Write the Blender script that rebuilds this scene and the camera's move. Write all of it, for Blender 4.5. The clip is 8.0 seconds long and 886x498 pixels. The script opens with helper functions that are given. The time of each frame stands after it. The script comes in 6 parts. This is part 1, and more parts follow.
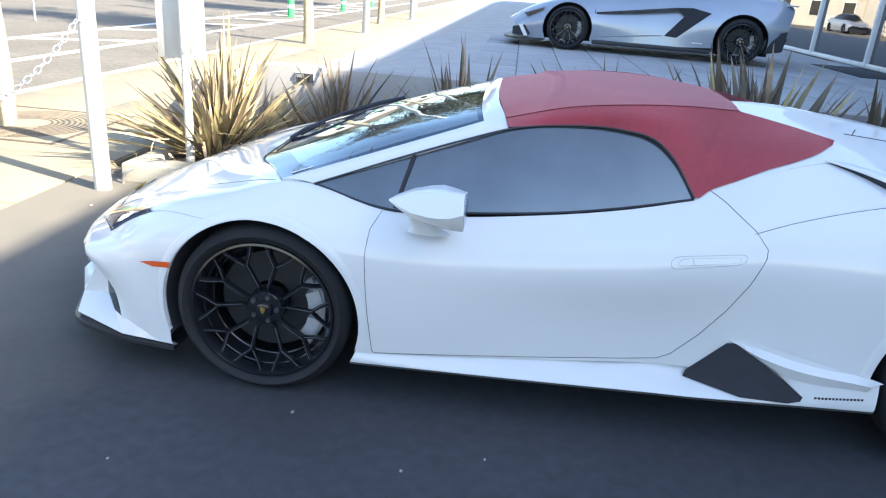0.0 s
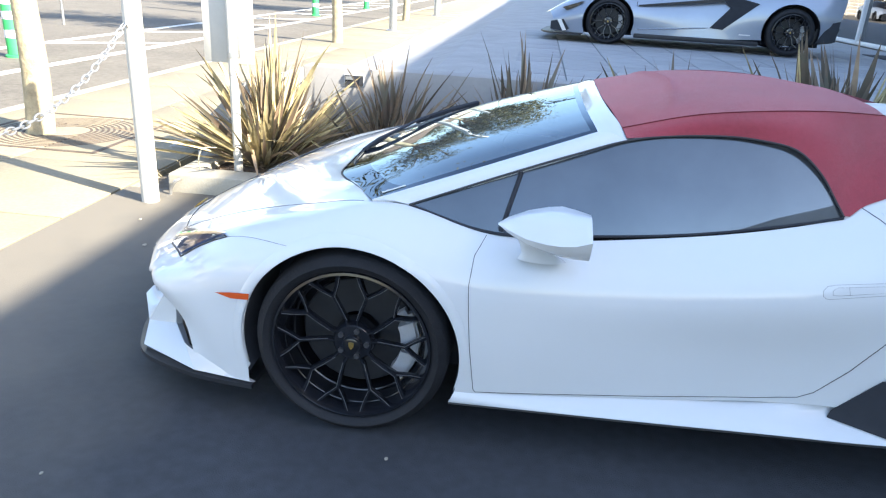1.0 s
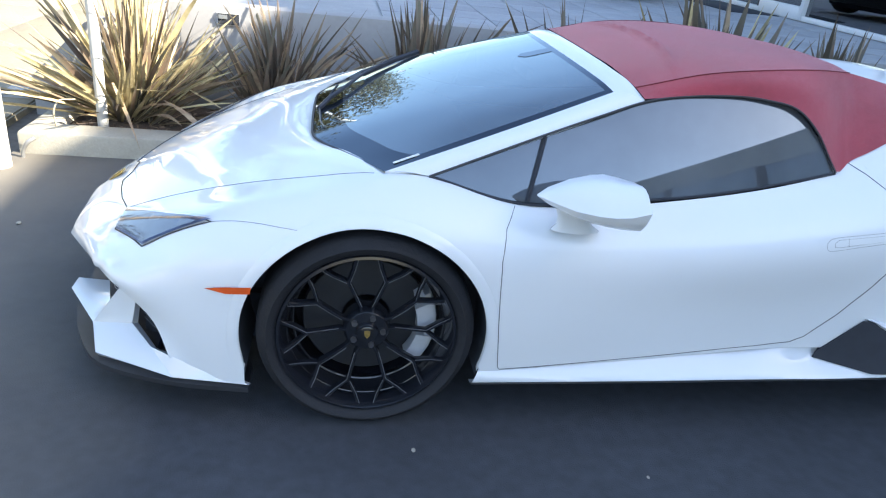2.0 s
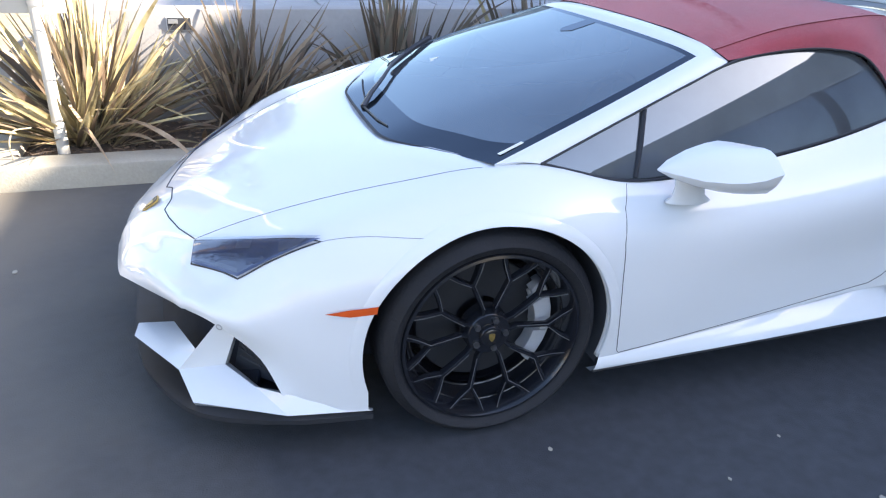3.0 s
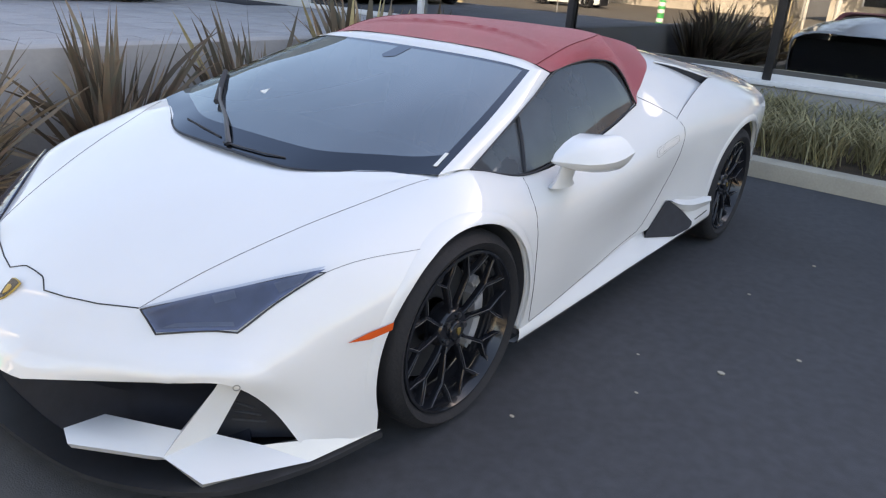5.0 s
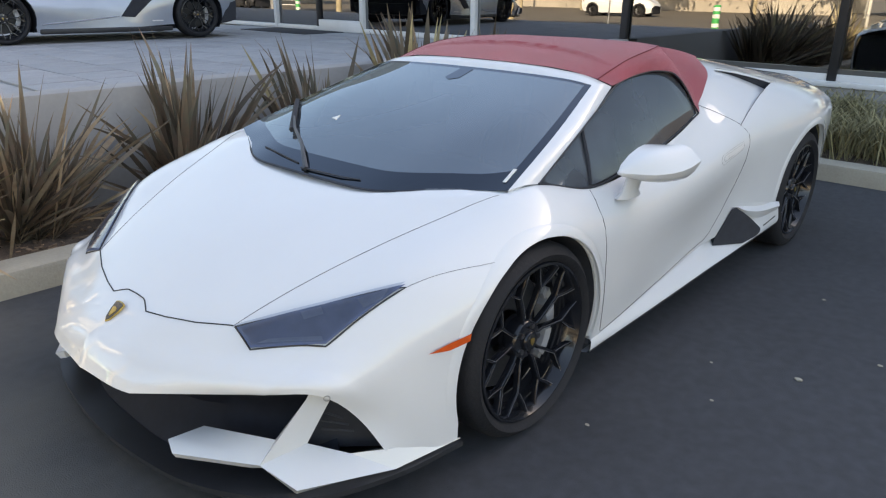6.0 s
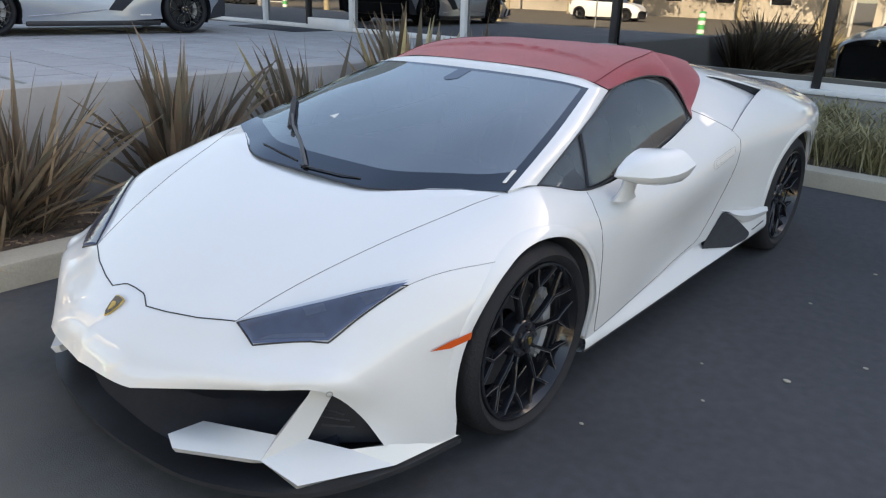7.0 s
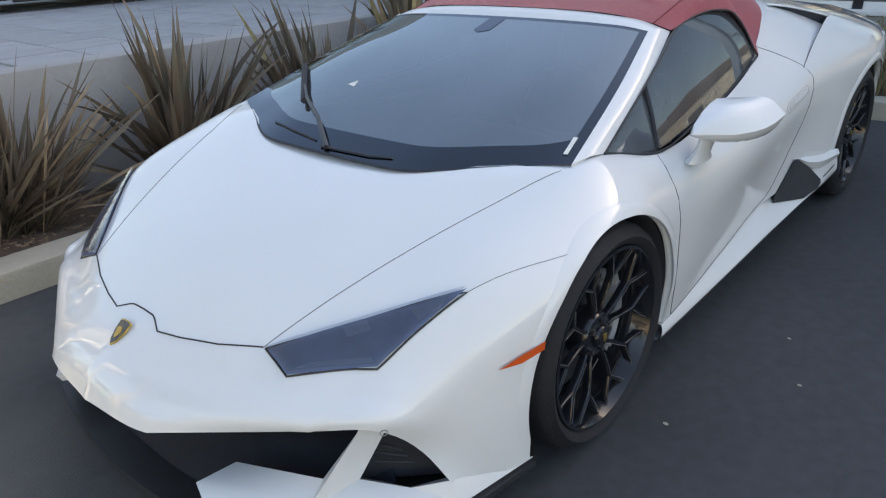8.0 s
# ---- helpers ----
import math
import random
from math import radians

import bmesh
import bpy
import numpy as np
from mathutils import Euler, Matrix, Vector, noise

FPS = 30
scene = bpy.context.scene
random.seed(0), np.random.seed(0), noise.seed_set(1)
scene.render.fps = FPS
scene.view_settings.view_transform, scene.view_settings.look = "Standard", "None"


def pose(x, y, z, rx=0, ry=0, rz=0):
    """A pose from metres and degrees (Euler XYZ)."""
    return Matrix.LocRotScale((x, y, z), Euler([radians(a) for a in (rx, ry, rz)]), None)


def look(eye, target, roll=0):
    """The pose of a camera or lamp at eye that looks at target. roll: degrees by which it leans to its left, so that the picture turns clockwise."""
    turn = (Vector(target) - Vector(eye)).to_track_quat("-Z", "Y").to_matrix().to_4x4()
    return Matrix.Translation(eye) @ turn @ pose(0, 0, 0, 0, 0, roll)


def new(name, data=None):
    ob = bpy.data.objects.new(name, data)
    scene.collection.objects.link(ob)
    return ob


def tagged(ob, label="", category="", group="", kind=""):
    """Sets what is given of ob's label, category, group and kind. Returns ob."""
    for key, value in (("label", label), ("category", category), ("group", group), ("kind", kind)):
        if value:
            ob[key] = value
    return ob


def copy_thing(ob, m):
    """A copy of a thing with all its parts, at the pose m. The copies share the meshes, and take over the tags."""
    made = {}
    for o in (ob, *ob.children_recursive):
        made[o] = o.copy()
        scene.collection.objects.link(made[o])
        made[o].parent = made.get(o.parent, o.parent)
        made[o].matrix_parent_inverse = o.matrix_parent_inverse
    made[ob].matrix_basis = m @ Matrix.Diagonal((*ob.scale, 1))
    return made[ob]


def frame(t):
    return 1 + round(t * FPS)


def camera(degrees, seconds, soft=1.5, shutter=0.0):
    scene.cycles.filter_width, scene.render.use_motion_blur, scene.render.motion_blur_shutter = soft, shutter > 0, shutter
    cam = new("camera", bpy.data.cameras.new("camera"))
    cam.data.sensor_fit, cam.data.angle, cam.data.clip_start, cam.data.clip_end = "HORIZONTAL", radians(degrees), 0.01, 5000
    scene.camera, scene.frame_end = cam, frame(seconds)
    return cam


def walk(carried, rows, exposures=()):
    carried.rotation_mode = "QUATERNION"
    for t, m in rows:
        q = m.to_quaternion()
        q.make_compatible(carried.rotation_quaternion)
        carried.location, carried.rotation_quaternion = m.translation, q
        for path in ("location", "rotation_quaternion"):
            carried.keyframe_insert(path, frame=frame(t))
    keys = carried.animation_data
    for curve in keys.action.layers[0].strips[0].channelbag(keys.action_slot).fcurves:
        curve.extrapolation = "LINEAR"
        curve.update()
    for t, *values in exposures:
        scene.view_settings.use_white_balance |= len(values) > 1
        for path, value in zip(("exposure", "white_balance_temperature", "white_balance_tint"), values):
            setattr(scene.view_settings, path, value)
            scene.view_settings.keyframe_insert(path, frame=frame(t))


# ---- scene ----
cam = camera(64.1, 8.0, 1.2)
PATH = [
    (0, (0.868, -3.287, 1.57), (0.714, -1.423, 0.861), 4.4),
    (0.5, (0.773, -3.242, 1.573), (0.577, -1.393, 0.834), 5.4),
    (1, (0.535, -3.021, 1.55), (0.327, -1.168, 0.827), 3.2),
    (1.5, (0.208, -2.913, 1.529), (0.306, -1.049, 0.811), 5.9),
    (2, (-0.134, -2.805, 1.54), (0.19, -1.022, 0.694), 6.5),
    (2.2, (-0.256, -2.705, 1.517), (0.028, -0.934, 0.632), 4.1),
    (3.3, (-0.907, -2.525, 1.482), (-0.214, -0.85, 0.636), 4.2),
    (3.5, (-1.044, -2.482, 1.487), (-0.311, -0.811, 0.668), 6.1),
    (4, (-1.281, -2.273, 1.44), (-0.421, -0.687, 0.578), 3.2),
    (4.5, (-1.485, -2.133, 1.434), (-0.26, -0.759, 0.65), 5.6),
    (4.7, (-1.582, -2.104, 1.429), (-0.132, -0.954, 0.671), 5.5),
    (5.8, (-1.727, -2.118, 1.449), (-0.281, -0.92, 0.761), 0.3),
    (6, (-1.757, -2.118, 1.451), (-0.372, -0.854, 0.754), 0.5),
    (6.5, (-1.817, -2.111, 1.452), (-0.465, -0.817, 0.744), 1.6),
    (7, (-1.81, -2.092, 1.453), (-0.393, -0.863, 0.758), 1.8),
    (7.5, (-1.772, -2.006, 1.463), (-0.314, -0.849, 0.73), 1.4),
    (8, (-1.601, -1.759, 1.436), (-0.252, -0.535, 0.611), -2.5),
]
walk(cam, [(t, look(eye, target, roll)) for t, eye, target, roll in PATH],
     exposures=[(0, 2.41, 6500, 10), (2.2, 2.45, 6500, 10), (3.5, 2.54, 7200, 19), (4.5, 2.47, 8200, 19), (5.8, 2.22, 8600, 14), (7.0, 2.23, 8700, 14), (8.0, 2.07, 8300, 13)])

# ---- light: low sun behind the showroom, open sky over the lot ----
SUN_TO = Vector((0.797, -0.329, 0.507))
world = bpy.data.worlds.new("sky")
scene.world = world
world.use_nodes = True
_n = world.node_tree.nodes
_sky = _n.new("ShaderNodeTexSky")
_sky.sky_type = "NISHITA"
_sky.sun_disc = False
_sky.sun_elevation = radians(30.5)
_sky.sun_rotation = math.atan2(SUN_TO.x, SUN_TO.y)
_sky.altitude, _sky.air_density, _sky.dust_density, _sky.ozone_density = 30, 1.0, 1.0, 1.0
_n["Background"].inputs["Strength"].default_value = 0.11
world.node_tree.links.new(_sky.outputs[0], _n["Background"].inputs["Color"])
sun = new("sun", bpy.data.lights.new("sun", "SUN"))
sun.data.energy, sun.data.angle, sun.data.color = 4.5, radians(0.6), (1.0, 0.905, 0.745)
sun.matrix_world = look(SUN_TO * 40, (0, 0, 0))

# ---- materials ----
def mat(name, color, rough=0.5, metal=0.0, coat=0.0, spec=0.5, vary=0.0, scale=8.0, bump=0.0, bump_scale=120.0, second=None, spots=0.0, piece=0.0, island=0.0, coords="Object", fine=0.0):
    """Principled surface with colour variation at two scales and fine relief."""
    m = bpy.data.materials.new(name)
    m.use_nodes = True
    nt = m.node_tree
    b = nt.nodes["Principled BSDF"]
    b.inputs["Base Color"].default_value = (*color, 1)
    b.inputs["Roughness"].default_value = rough
    b.inputs["Metallic"].default_value = metal
    b.inputs["Coat Weight"].default_value = coat
    b.inputs["Coat Roughness"].default_value = 0.03
    b.inputs["Specular IOR Level"].default_value = spec
    tc = nt.nodes.new("ShaderNodeTexCoord")
    out = None
    if vary > 0:
        nz = nt.nodes.new("ShaderNodeTexNoise")
        nz.inputs["Scale"].default_value, nz.inputs["Detail"].default_value, nz.inputs["Roughness"].default_value = scale, 6, 0.6
        nt.links.new(tc.outputs[coords], nz.inputs["Vector"])
        mix = nt.nodes.new("ShaderNodeMix")
        mix.data_type = "RGBA"
        other = second or tuple(c * (1 - vary) for c in color)
        mix.inputs["A"].default_value, mix.inputs["B"].default_value = (*color, 1), (*other, 1)
        ramp = nt.nodes.new("ShaderNodeMapRange")
        ramp.inputs["From Min"].default_value, ramp.inputs["From Max"].default_value = 0.35, 0.68
        nt.links.new(nz.outputs[0], ramp.inputs["Value"])
        nt.links.new(ramp.outputs[0], mix.inputs["Factor"])
        out = mix.outputs["Result"]
        if fine > 0:
            nf = nt.nodes.new("ShaderNodeTexNoise")
            nf.inputs["Scale"].default_value, nf.inputs["Detail"].default_value = scale * 22, 3
            nt.links.new(tc.outputs[coords], nf.inputs["Vector"])
            rf = nt.nodes.new("ShaderNodeMapRange")
            rf.inputs["From Min"].default_value, rf.inputs["From Max"].default_value = 0.3, 0.7
            rf.inputs["To Min"].default_value, rf.inputs["To Max"].default_value = 1 - fine, 1 + fine
            nt.links.new(nf.outputs[0], rf.inputs["Value"])
            ml = nt.nodes.new("ShaderNodeVectorMath")
            ml.operation = "SCALE"
            nt.links.new(out, ml.inputs[0])
            nt.links.new(rf.outputs[0], ml.inputs["Scale"])
            out = ml.outputs[0]
    if piece > 0 or island > 0:
        if piece > 0:
            src = nt.nodes.new("ShaderNodeObjectInfo").outputs["Random"]
        else:
            src = nt.nodes.new("ShaderNodeNewGeometry").outputs["Random Per Island"]
        amount = max(piece, island)
        rp = nt.nodes.new("ShaderNodeMapRange")
        rp.inputs["To Min"].default_value, rp.inputs["To Max"].default_value = 1 - amount, 1 + amount * 0.6
        nt.links.new(src, rp.inputs["Value"])
        sc = nt.nodes.new("ShaderNodeVectorMath")
        sc.operation = "SCALE"
        if out:
            nt.links.new(out, sc.inputs[0])
        else:
            sc.inputs[0].default_value = color
        nt.links.new(rp.outputs[0], sc.inputs["Scale"])
        out = sc.outputs[0]
    if out:
        nt.links.new(out, b.inputs["Base Color"])
    if bump > 0:
        nb = nt.nodes.new("ShaderNodeTexNoise")
        nb.inputs["Scale"].default_value, nb.inputs["Detail"].default_value = bump_scale, 4
        nt.links.new(tc.outputs[coords], nb.inputs["Vector"])
        bp = nt.nodes.new("ShaderNodeBump")
        bp.inputs["Strength"].default_value, bp.inputs["Distance"].default_value = bump, 0.01
        nt.links.new(nb.outputs[0], bp.inputs["Height"])
        nt.links.new(bp.outputs[0], b.inputs["Normal"])
    return m


def glass_mat(name, tint, ior=1.5, rough=0.0, gloss=(0.95, 0.97, 1.0), dust=0.0):
    """Tinted sheet glass: clear tinted body with a Fresnel gloss and a thin film of dust."""
    m = bpy.data.materials.new(name)
    m.use_nodes = True
    nt = m.node_tree
    nt.nodes.remove(nt.nodes["Principled BSDF"])
    tr, gl = nt.nodes.new("ShaderNodeBsdfTransparent"), nt.nodes.new("ShaderNodeBsdfGlossy")
    tr.inputs["Color"].default_value = (*tint, 1)
    gl.inputs["Roughness"].default_value = rough
    gl.inputs["Color"].default_value = (*gloss, 1)
    fr, mx = nt.nodes.new("ShaderNodeFresnel"), nt.nodes.new("ShaderNodeMixShader")
    fr.inputs["IOR"].default_value = ior
    nt.links.new(fr.outputs[0], mx.inputs[0])
    body = tr.outputs[0]
    if dust > 0:
        df, film, tc = nt.nodes.new("ShaderNodeBsdfDiffuse"), nt.nodes.new("ShaderNodeMixShader"), nt.nodes.new("ShaderNodeTexCoord")
        nz, rng = nt.nodes.new("ShaderNodeTexNoise"), nt.nodes.new("ShaderNodeMapRange")
        nz.inputs["Scale"].default_value, nz.inputs["Detail"].default_value = 3.5, 5
        rng.inputs["To Min"].default_value, rng.inputs["To Max"].default_value = dust * .4, dust * 1.6
        df.inputs["Color"].default_value = (0.50, 0.55, 0.62, 1)
        nt.links.new(tc.outputs["Object"], nz.inputs["Vector"])
        nt.links.new(nz.outputs[0], rng.inputs["Value"])
        nt.links.new(rng.outputs[0], film.inputs[0])
        nt.links.new(body, film.inputs[1])
        nt.links.new(df.outputs[0], film.inputs[2])
        body = film.outputs[0]
    nt.links.new(body, mx.inputs[1])
    nt.links.new(gl.outputs[0], mx.inputs[2])
    nt.links.new(mx.outputs[0], nt.nodes["Material Output"].inputs[0])
    return m


M_PAINT = mat("white_paint", (0.69, 0.712, 0.728), 0.5, coat=1.0, spec=0.35, vary=0.03, scale=1.5)
M_SILVER = mat("silver_paint", (0.34, 0.385, 0.46), 0.32, metal=0.5, coat=1.0, vary=0.1, scale=1.5)
M_BLUE = mat("blue_paint", (0.03, 0.07, 0.25), 0.3, coat=1.0, vary=0.1, scale=1.5)
M_BLACK = mat("gloss_black", (0.012, 0.013, 0.015), 0.25, coat=0.5, vary=0.3, scale=6)
M_SATIN = mat("satin_black", (0.024, 0.026, 0.031), 0.45, vary=0.3, scale=10)
M_MATTE = mat("matte_black", (0.026, 0.030, 0.040), 0.8, vary=0.25, scale=14)
M_LINER = mat("wheel_liner", (0.060, 0.066, 0.080), 0.9, vary=0.3, scale=12)
M_GRILLE = mat("grille_black", (0.013, 0.017, 0.027), 0.65, spec=0.15, vary=0.3, scale=14)
M_ARM = mat("wiper_metal", (0.045, 0.048, 0.058), 0.4, metal=0.2, vary=0.2, scale=20)
M_COWL = mat("cowl_plastic", (0.034, 0.039, 0.052), 0.6, spec=0.3, vary=0.3, scale=14)
M_TYRE = mat("tyre_rubber", (0.010, 0.0115, 0.016), 0.75, vary=0.35, scale=9, bump=0.25, bump_scale=90)
M_RIM = mat("rim_black", (0.012, 0.0135, 0.018), 0.16, coat=0.3, vary=0.3, scale=9)
M_RING = mat("rim_inner_gloss", (0.075, 0.075, 0.082), 0.22, metal=0.7, vary=0.3, scale=9)
# glints of the black spokes, painted as a lighter grey
M_GLINT = mat("spoke_glint", (0.20, 0.205, 0.22), 0.35, metal=0.4, vary=0.5, scale=25)
M_STEEL = mat("brake_steel", (0.32, 0.32, 0.33), 0.35, metal=1.0, vary=0.4, scale=30)
M_DISC = mat("carbon_disc", (0.017, 0.019, 0.024), 0.5, vary=0.25, scale=30)
M_TWIG = mat("thin_bark", (0.17, 0.13, 0.09), 0.85, vary=0.4, scale=12)
M_CALIPER = mat("caliper_grey", (0.42, 0.43, 0.45), 0.4, vary=0.15, scale=20)
M_CLOTH = mat("red_canvas", (0.35, 0.040, 0.060), 0.85, vary=0.22, scale=3.0, bump=0.35, bump_scale=700, fine=0.08)
M_THREAD = mat("seam_thread", (0.16, 0.012, 0.020), 0.9, vary=0.2, scale=20)
M_AMBER = mat("amber_lens", (0.72, 0.10, 0.015), 0.2, coat=0.6, vary=0.15, scale=30)
M_GOLD = mat("badge_gold", (0.55, 0.38, 0.12), 0.35, metal=0.8, vary=0.3, scale=60)
M_SEAM = mat("panel_gap", (0.02, 0.022, 0.026), 0.7)
M_LEATHER = mat("dark_leather", (0.022, 0.022, 0.025), 0.6, vary=0.3, scale=12, bump=0.2)
M_PAPER = mat("white_sticker", (0.75, 0.75, 0.72), 0.6, vary=0.1, scale=20)
M_CHROME = mat("bright_metal", (0.6, 0.61, 0.62), 0.25, metal=1.0, vary=0.15, scale=30)
M_GLASS = glass_mat("car_glass", (0.020, 0.023, 0.027), 2.1, 0.0, (0.78, 0.90, 1.0), 0.13)
M_SCREEN = glass_mat("windscreen_glass", (0.14, 0.16, 0.19), 2.5, 0.0, (0.76, 0.90, 1.0), 0.10)
M_FRIT = glass_mat("printed_glass", (0.004, 0.004, 0.005), 1.75, 0.0, (0.64, 0.75, 0.90))
M_LENS = glass_mat("lamp_lens", (0.80, 0.84, 0.90), 1.75, 0.03, (0.98, 0.97, 0.97), 0.05)
M_SHOPGLASS = glass_mat("shop_glass", (0.50, 0.53, 0.54), 3.1)
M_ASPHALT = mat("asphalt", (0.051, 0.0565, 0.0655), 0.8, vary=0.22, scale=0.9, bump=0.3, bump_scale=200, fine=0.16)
M_ROAD = mat("street_asphalt", (0.145, 0.132, 0.112), 0.9, vary=0.25, scale=0.7, bump=0.4, bump_scale=120, fine=0.2)
M_LINE = mat("road_paint", (0.72, 0.72, 0.70), 0.7, vary=0.25, scale=5, fine=0.15)
M_WALK = mat("sidewalk_concrete", (0.28, 0.243, 0.170), 0.85, vary=0.16, scale=1.6, bump=0.3, bump_scale=90, piece=0.08, fine=0.1)
M_CURB = mat("kerb_concrete", (0.40, 0.375, 0.31), 0.85, vary=0.16, scale=3, bump=0.2, bump_scale=80, fine=0.05)
M_WALL = mat("wall_render", (0.375, 0.37, 0.365), 0.85, vary=0.18, scale=1.4, bump=0.12, bump_scale=60, fine=0.03)
M_SOIL = mat("soil", (0.13, 0.098, 0.075), 0.95, vary=0.5, scale=9, bump=0.8, bump_scale=60, fine=0.4)
M_MULCH = mat("bark_mulch", (0.27, 0.19, 0.13), 0.9, island=0.6, vary=0.4, scale=30)
M_PAVER = mat("terrace_paver", (0.37, 0.375, 0.39), 0.75, vary=0.2, scale=2.5, bump=0.25, bump_scale=70, piece=0.10, fine=0.1)
M_COURT = mat("court_concrete", (0.37, 0.37, 0.375), 0.75, vary=0.18, scale=2.0, bump=0.2, bump_scale=70, fine=0.08)
# shaded and sunlit copies of one leaf, the sunlight put into the colour
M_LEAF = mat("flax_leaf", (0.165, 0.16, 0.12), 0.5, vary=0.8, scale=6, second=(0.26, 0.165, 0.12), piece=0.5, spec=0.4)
M_LEAFSUN = mat("flax_leaf_sunlit", (0.64, 0.55, 0.32), 0.5, vary=0.8, scale=7, second=(0.26, 0.21, 0.10), piece=0.5, spec=0.4)
M_DRY = mat("flax_leaf_dry", (0.44, 0.345, 0.23), 0.7, vary=0.5, scale=9, second=(0.28, 0.185, 0.12), piece=0.4)
M_GRASS = mat("strap_grass", (0.42, 0.38, 0.21), 0.6, vary=0.5, scale=5, island=0.4)
M_TREE = mat("tree_leaf", (0.12, 0.115, 0.042), 0.6, vary=0.5, scale=3, island=0.4)
M_BARK = mat("pale_bark", (0.42, 0.36, 0.24), 0.85, vary=0.4, scale=9, bump=0.8, bump_scale=40, fine=0.15)
M_POST = mat("white_post_paint", (0.52, 0.51, 0.47), 0.5, vary=0.12, scale=5, bump=0.1, bump_scale=40)
M_GALV = mat("galvanised_steel", (0.50, 0.51, 0.52), 0.42, metal=0.85, vary=0.25, scale=14)
M_IRON = mat("rusty_iron", (0.13, 0.10, 0.08), 0.8, metal=0.3, vary=0.4, scale=20)
M_GREEN = mat("green_plastic", (0.04, 0.42, 0.12), 0.5, vary=0.12, scale=10)
M_WHITEP = mat("white_plastic", (0.75, 0.75, 0.75), 0.5, vary=0.1, scale=10)
M_FRAME = mat("white_aluminium", (0.70, 0.71, 0.72), 0.4, vary=0.08, scale=4)
M_DARKFRAME = mat("dark_aluminium", (0.05, 0.05, 0.055), 0.4, metal=0.5, vary=0.2, scale=6)
M_INSIDE = mat("showroom_paint", (0.16, 0.155, 0.15), 0.8, vary=0.2, scale=1.0)
M_TILE = mat("showroom_floor", (0.10, 0.10, 0.10), 0.3, vary=0.2, scale=1.0)
M_FACADE = mat("facade_panel", (0.45, 0.44, 0.42), 0.7, vary=0.12, scale=0.8, bump=0.1)
M_STUCCO = mat("warm_stucco", (0.44, 0.40, 0.34), 0.85, vary=0.2, scale=0.6, bump=0.2)
M_BROWN = mat("brown_roof", (0.13, 0.095, 0.075), 0.8, vary=0.3, scale=1.2)
M_TRAY = mat("beige_plastic", (0.36, 0.32, 0.22), 0.5, vary=0.1, scale=10)
M_GUIDE = mat("lamp_reflector", (0.22, 0.26, 0.36), 0.4, vary=0.2, scale=30)
M_LAMPIN = mat("lamp_inside", (0.12, 0.165, 0.29), 0.45, vary=0.3, scale=9)
_cloth = M_CLOTH.node_tree.nodes["Principled BSDF"]
_cloth.inputs["Sheen Weight"].default_value, _cloth.inputs["Sheen Roughness"].default_value = 0.42, 0.5
_cloth.inputs["Sheen Tint"].default_value = (1.0, 0.75, 0.78, 1)


def thin_leaf(m, share):
    """Lets a share of the light pass through a leaf."""
    nt = m.node_tree
    b, out = nt.nodes["Principled BSDF"], nt.nodes["Material Output"]
    tl, mx = nt.nodes.new("ShaderNodeBsdfTranslucent"), nt.nodes.new("ShaderNodeMixShader")
    mx.inputs[0].default_value = share
    nt.links.new(b.inputs["Base Color"].links[0].from_socket, tl.inputs["Color"])
    nt.links.new(b.outputs[0], mx.inputs[1])
    nt.links.new(tl.outputs[0], mx.inputs[2])
    nt.links.new(mx.outputs[0], out.inputs["Surface"])


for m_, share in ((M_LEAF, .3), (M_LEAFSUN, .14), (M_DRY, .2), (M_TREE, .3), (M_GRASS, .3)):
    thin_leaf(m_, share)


def sunlit_edge(m, color, x0, x1):
    """Paints sunlight into the colour: paler at x0, thinning out unevenly towards x1."""
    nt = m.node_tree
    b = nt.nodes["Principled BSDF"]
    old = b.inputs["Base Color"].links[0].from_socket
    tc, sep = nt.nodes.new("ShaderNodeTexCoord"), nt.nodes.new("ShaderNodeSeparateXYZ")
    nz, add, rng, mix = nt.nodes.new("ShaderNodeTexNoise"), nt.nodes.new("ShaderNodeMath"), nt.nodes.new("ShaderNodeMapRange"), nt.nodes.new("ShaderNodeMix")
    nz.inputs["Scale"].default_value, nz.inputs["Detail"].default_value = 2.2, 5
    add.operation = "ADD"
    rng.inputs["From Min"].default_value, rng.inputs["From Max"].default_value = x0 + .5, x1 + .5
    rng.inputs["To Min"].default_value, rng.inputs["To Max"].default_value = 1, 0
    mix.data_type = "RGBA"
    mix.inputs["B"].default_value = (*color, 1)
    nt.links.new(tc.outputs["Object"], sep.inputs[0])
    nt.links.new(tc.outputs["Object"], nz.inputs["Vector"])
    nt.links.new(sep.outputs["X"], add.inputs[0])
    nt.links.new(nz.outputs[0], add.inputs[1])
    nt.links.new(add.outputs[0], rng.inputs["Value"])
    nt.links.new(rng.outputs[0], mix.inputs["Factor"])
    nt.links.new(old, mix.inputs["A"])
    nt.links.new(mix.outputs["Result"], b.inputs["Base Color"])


# the lot's brightening towards the sunny sidewalk is painted into its asphalt
sunlit_edge(M_ASPHALT, (0.16, 0.145, 0.12), -2.05, -0.6)

# ---- building tools ----
def mesh_of(name, bm, material, smooth=True):
    me = bpy.data.meshes.new(name)
    bmesh.ops.recalc_face_normals(bm, faces=bm.faces[:]) if smooth == "fix" else None
    bm.to_mesh(me)
    bm.free()
    for mm in material if isinstance(material, (list, tuple)) else (material,):
        me.materials.append(mm)
    if smooth:
        for p in me.polygons:
            p.use_smooth = True
        me.set_sharp_from_angle(angle=radians(38))
    return me


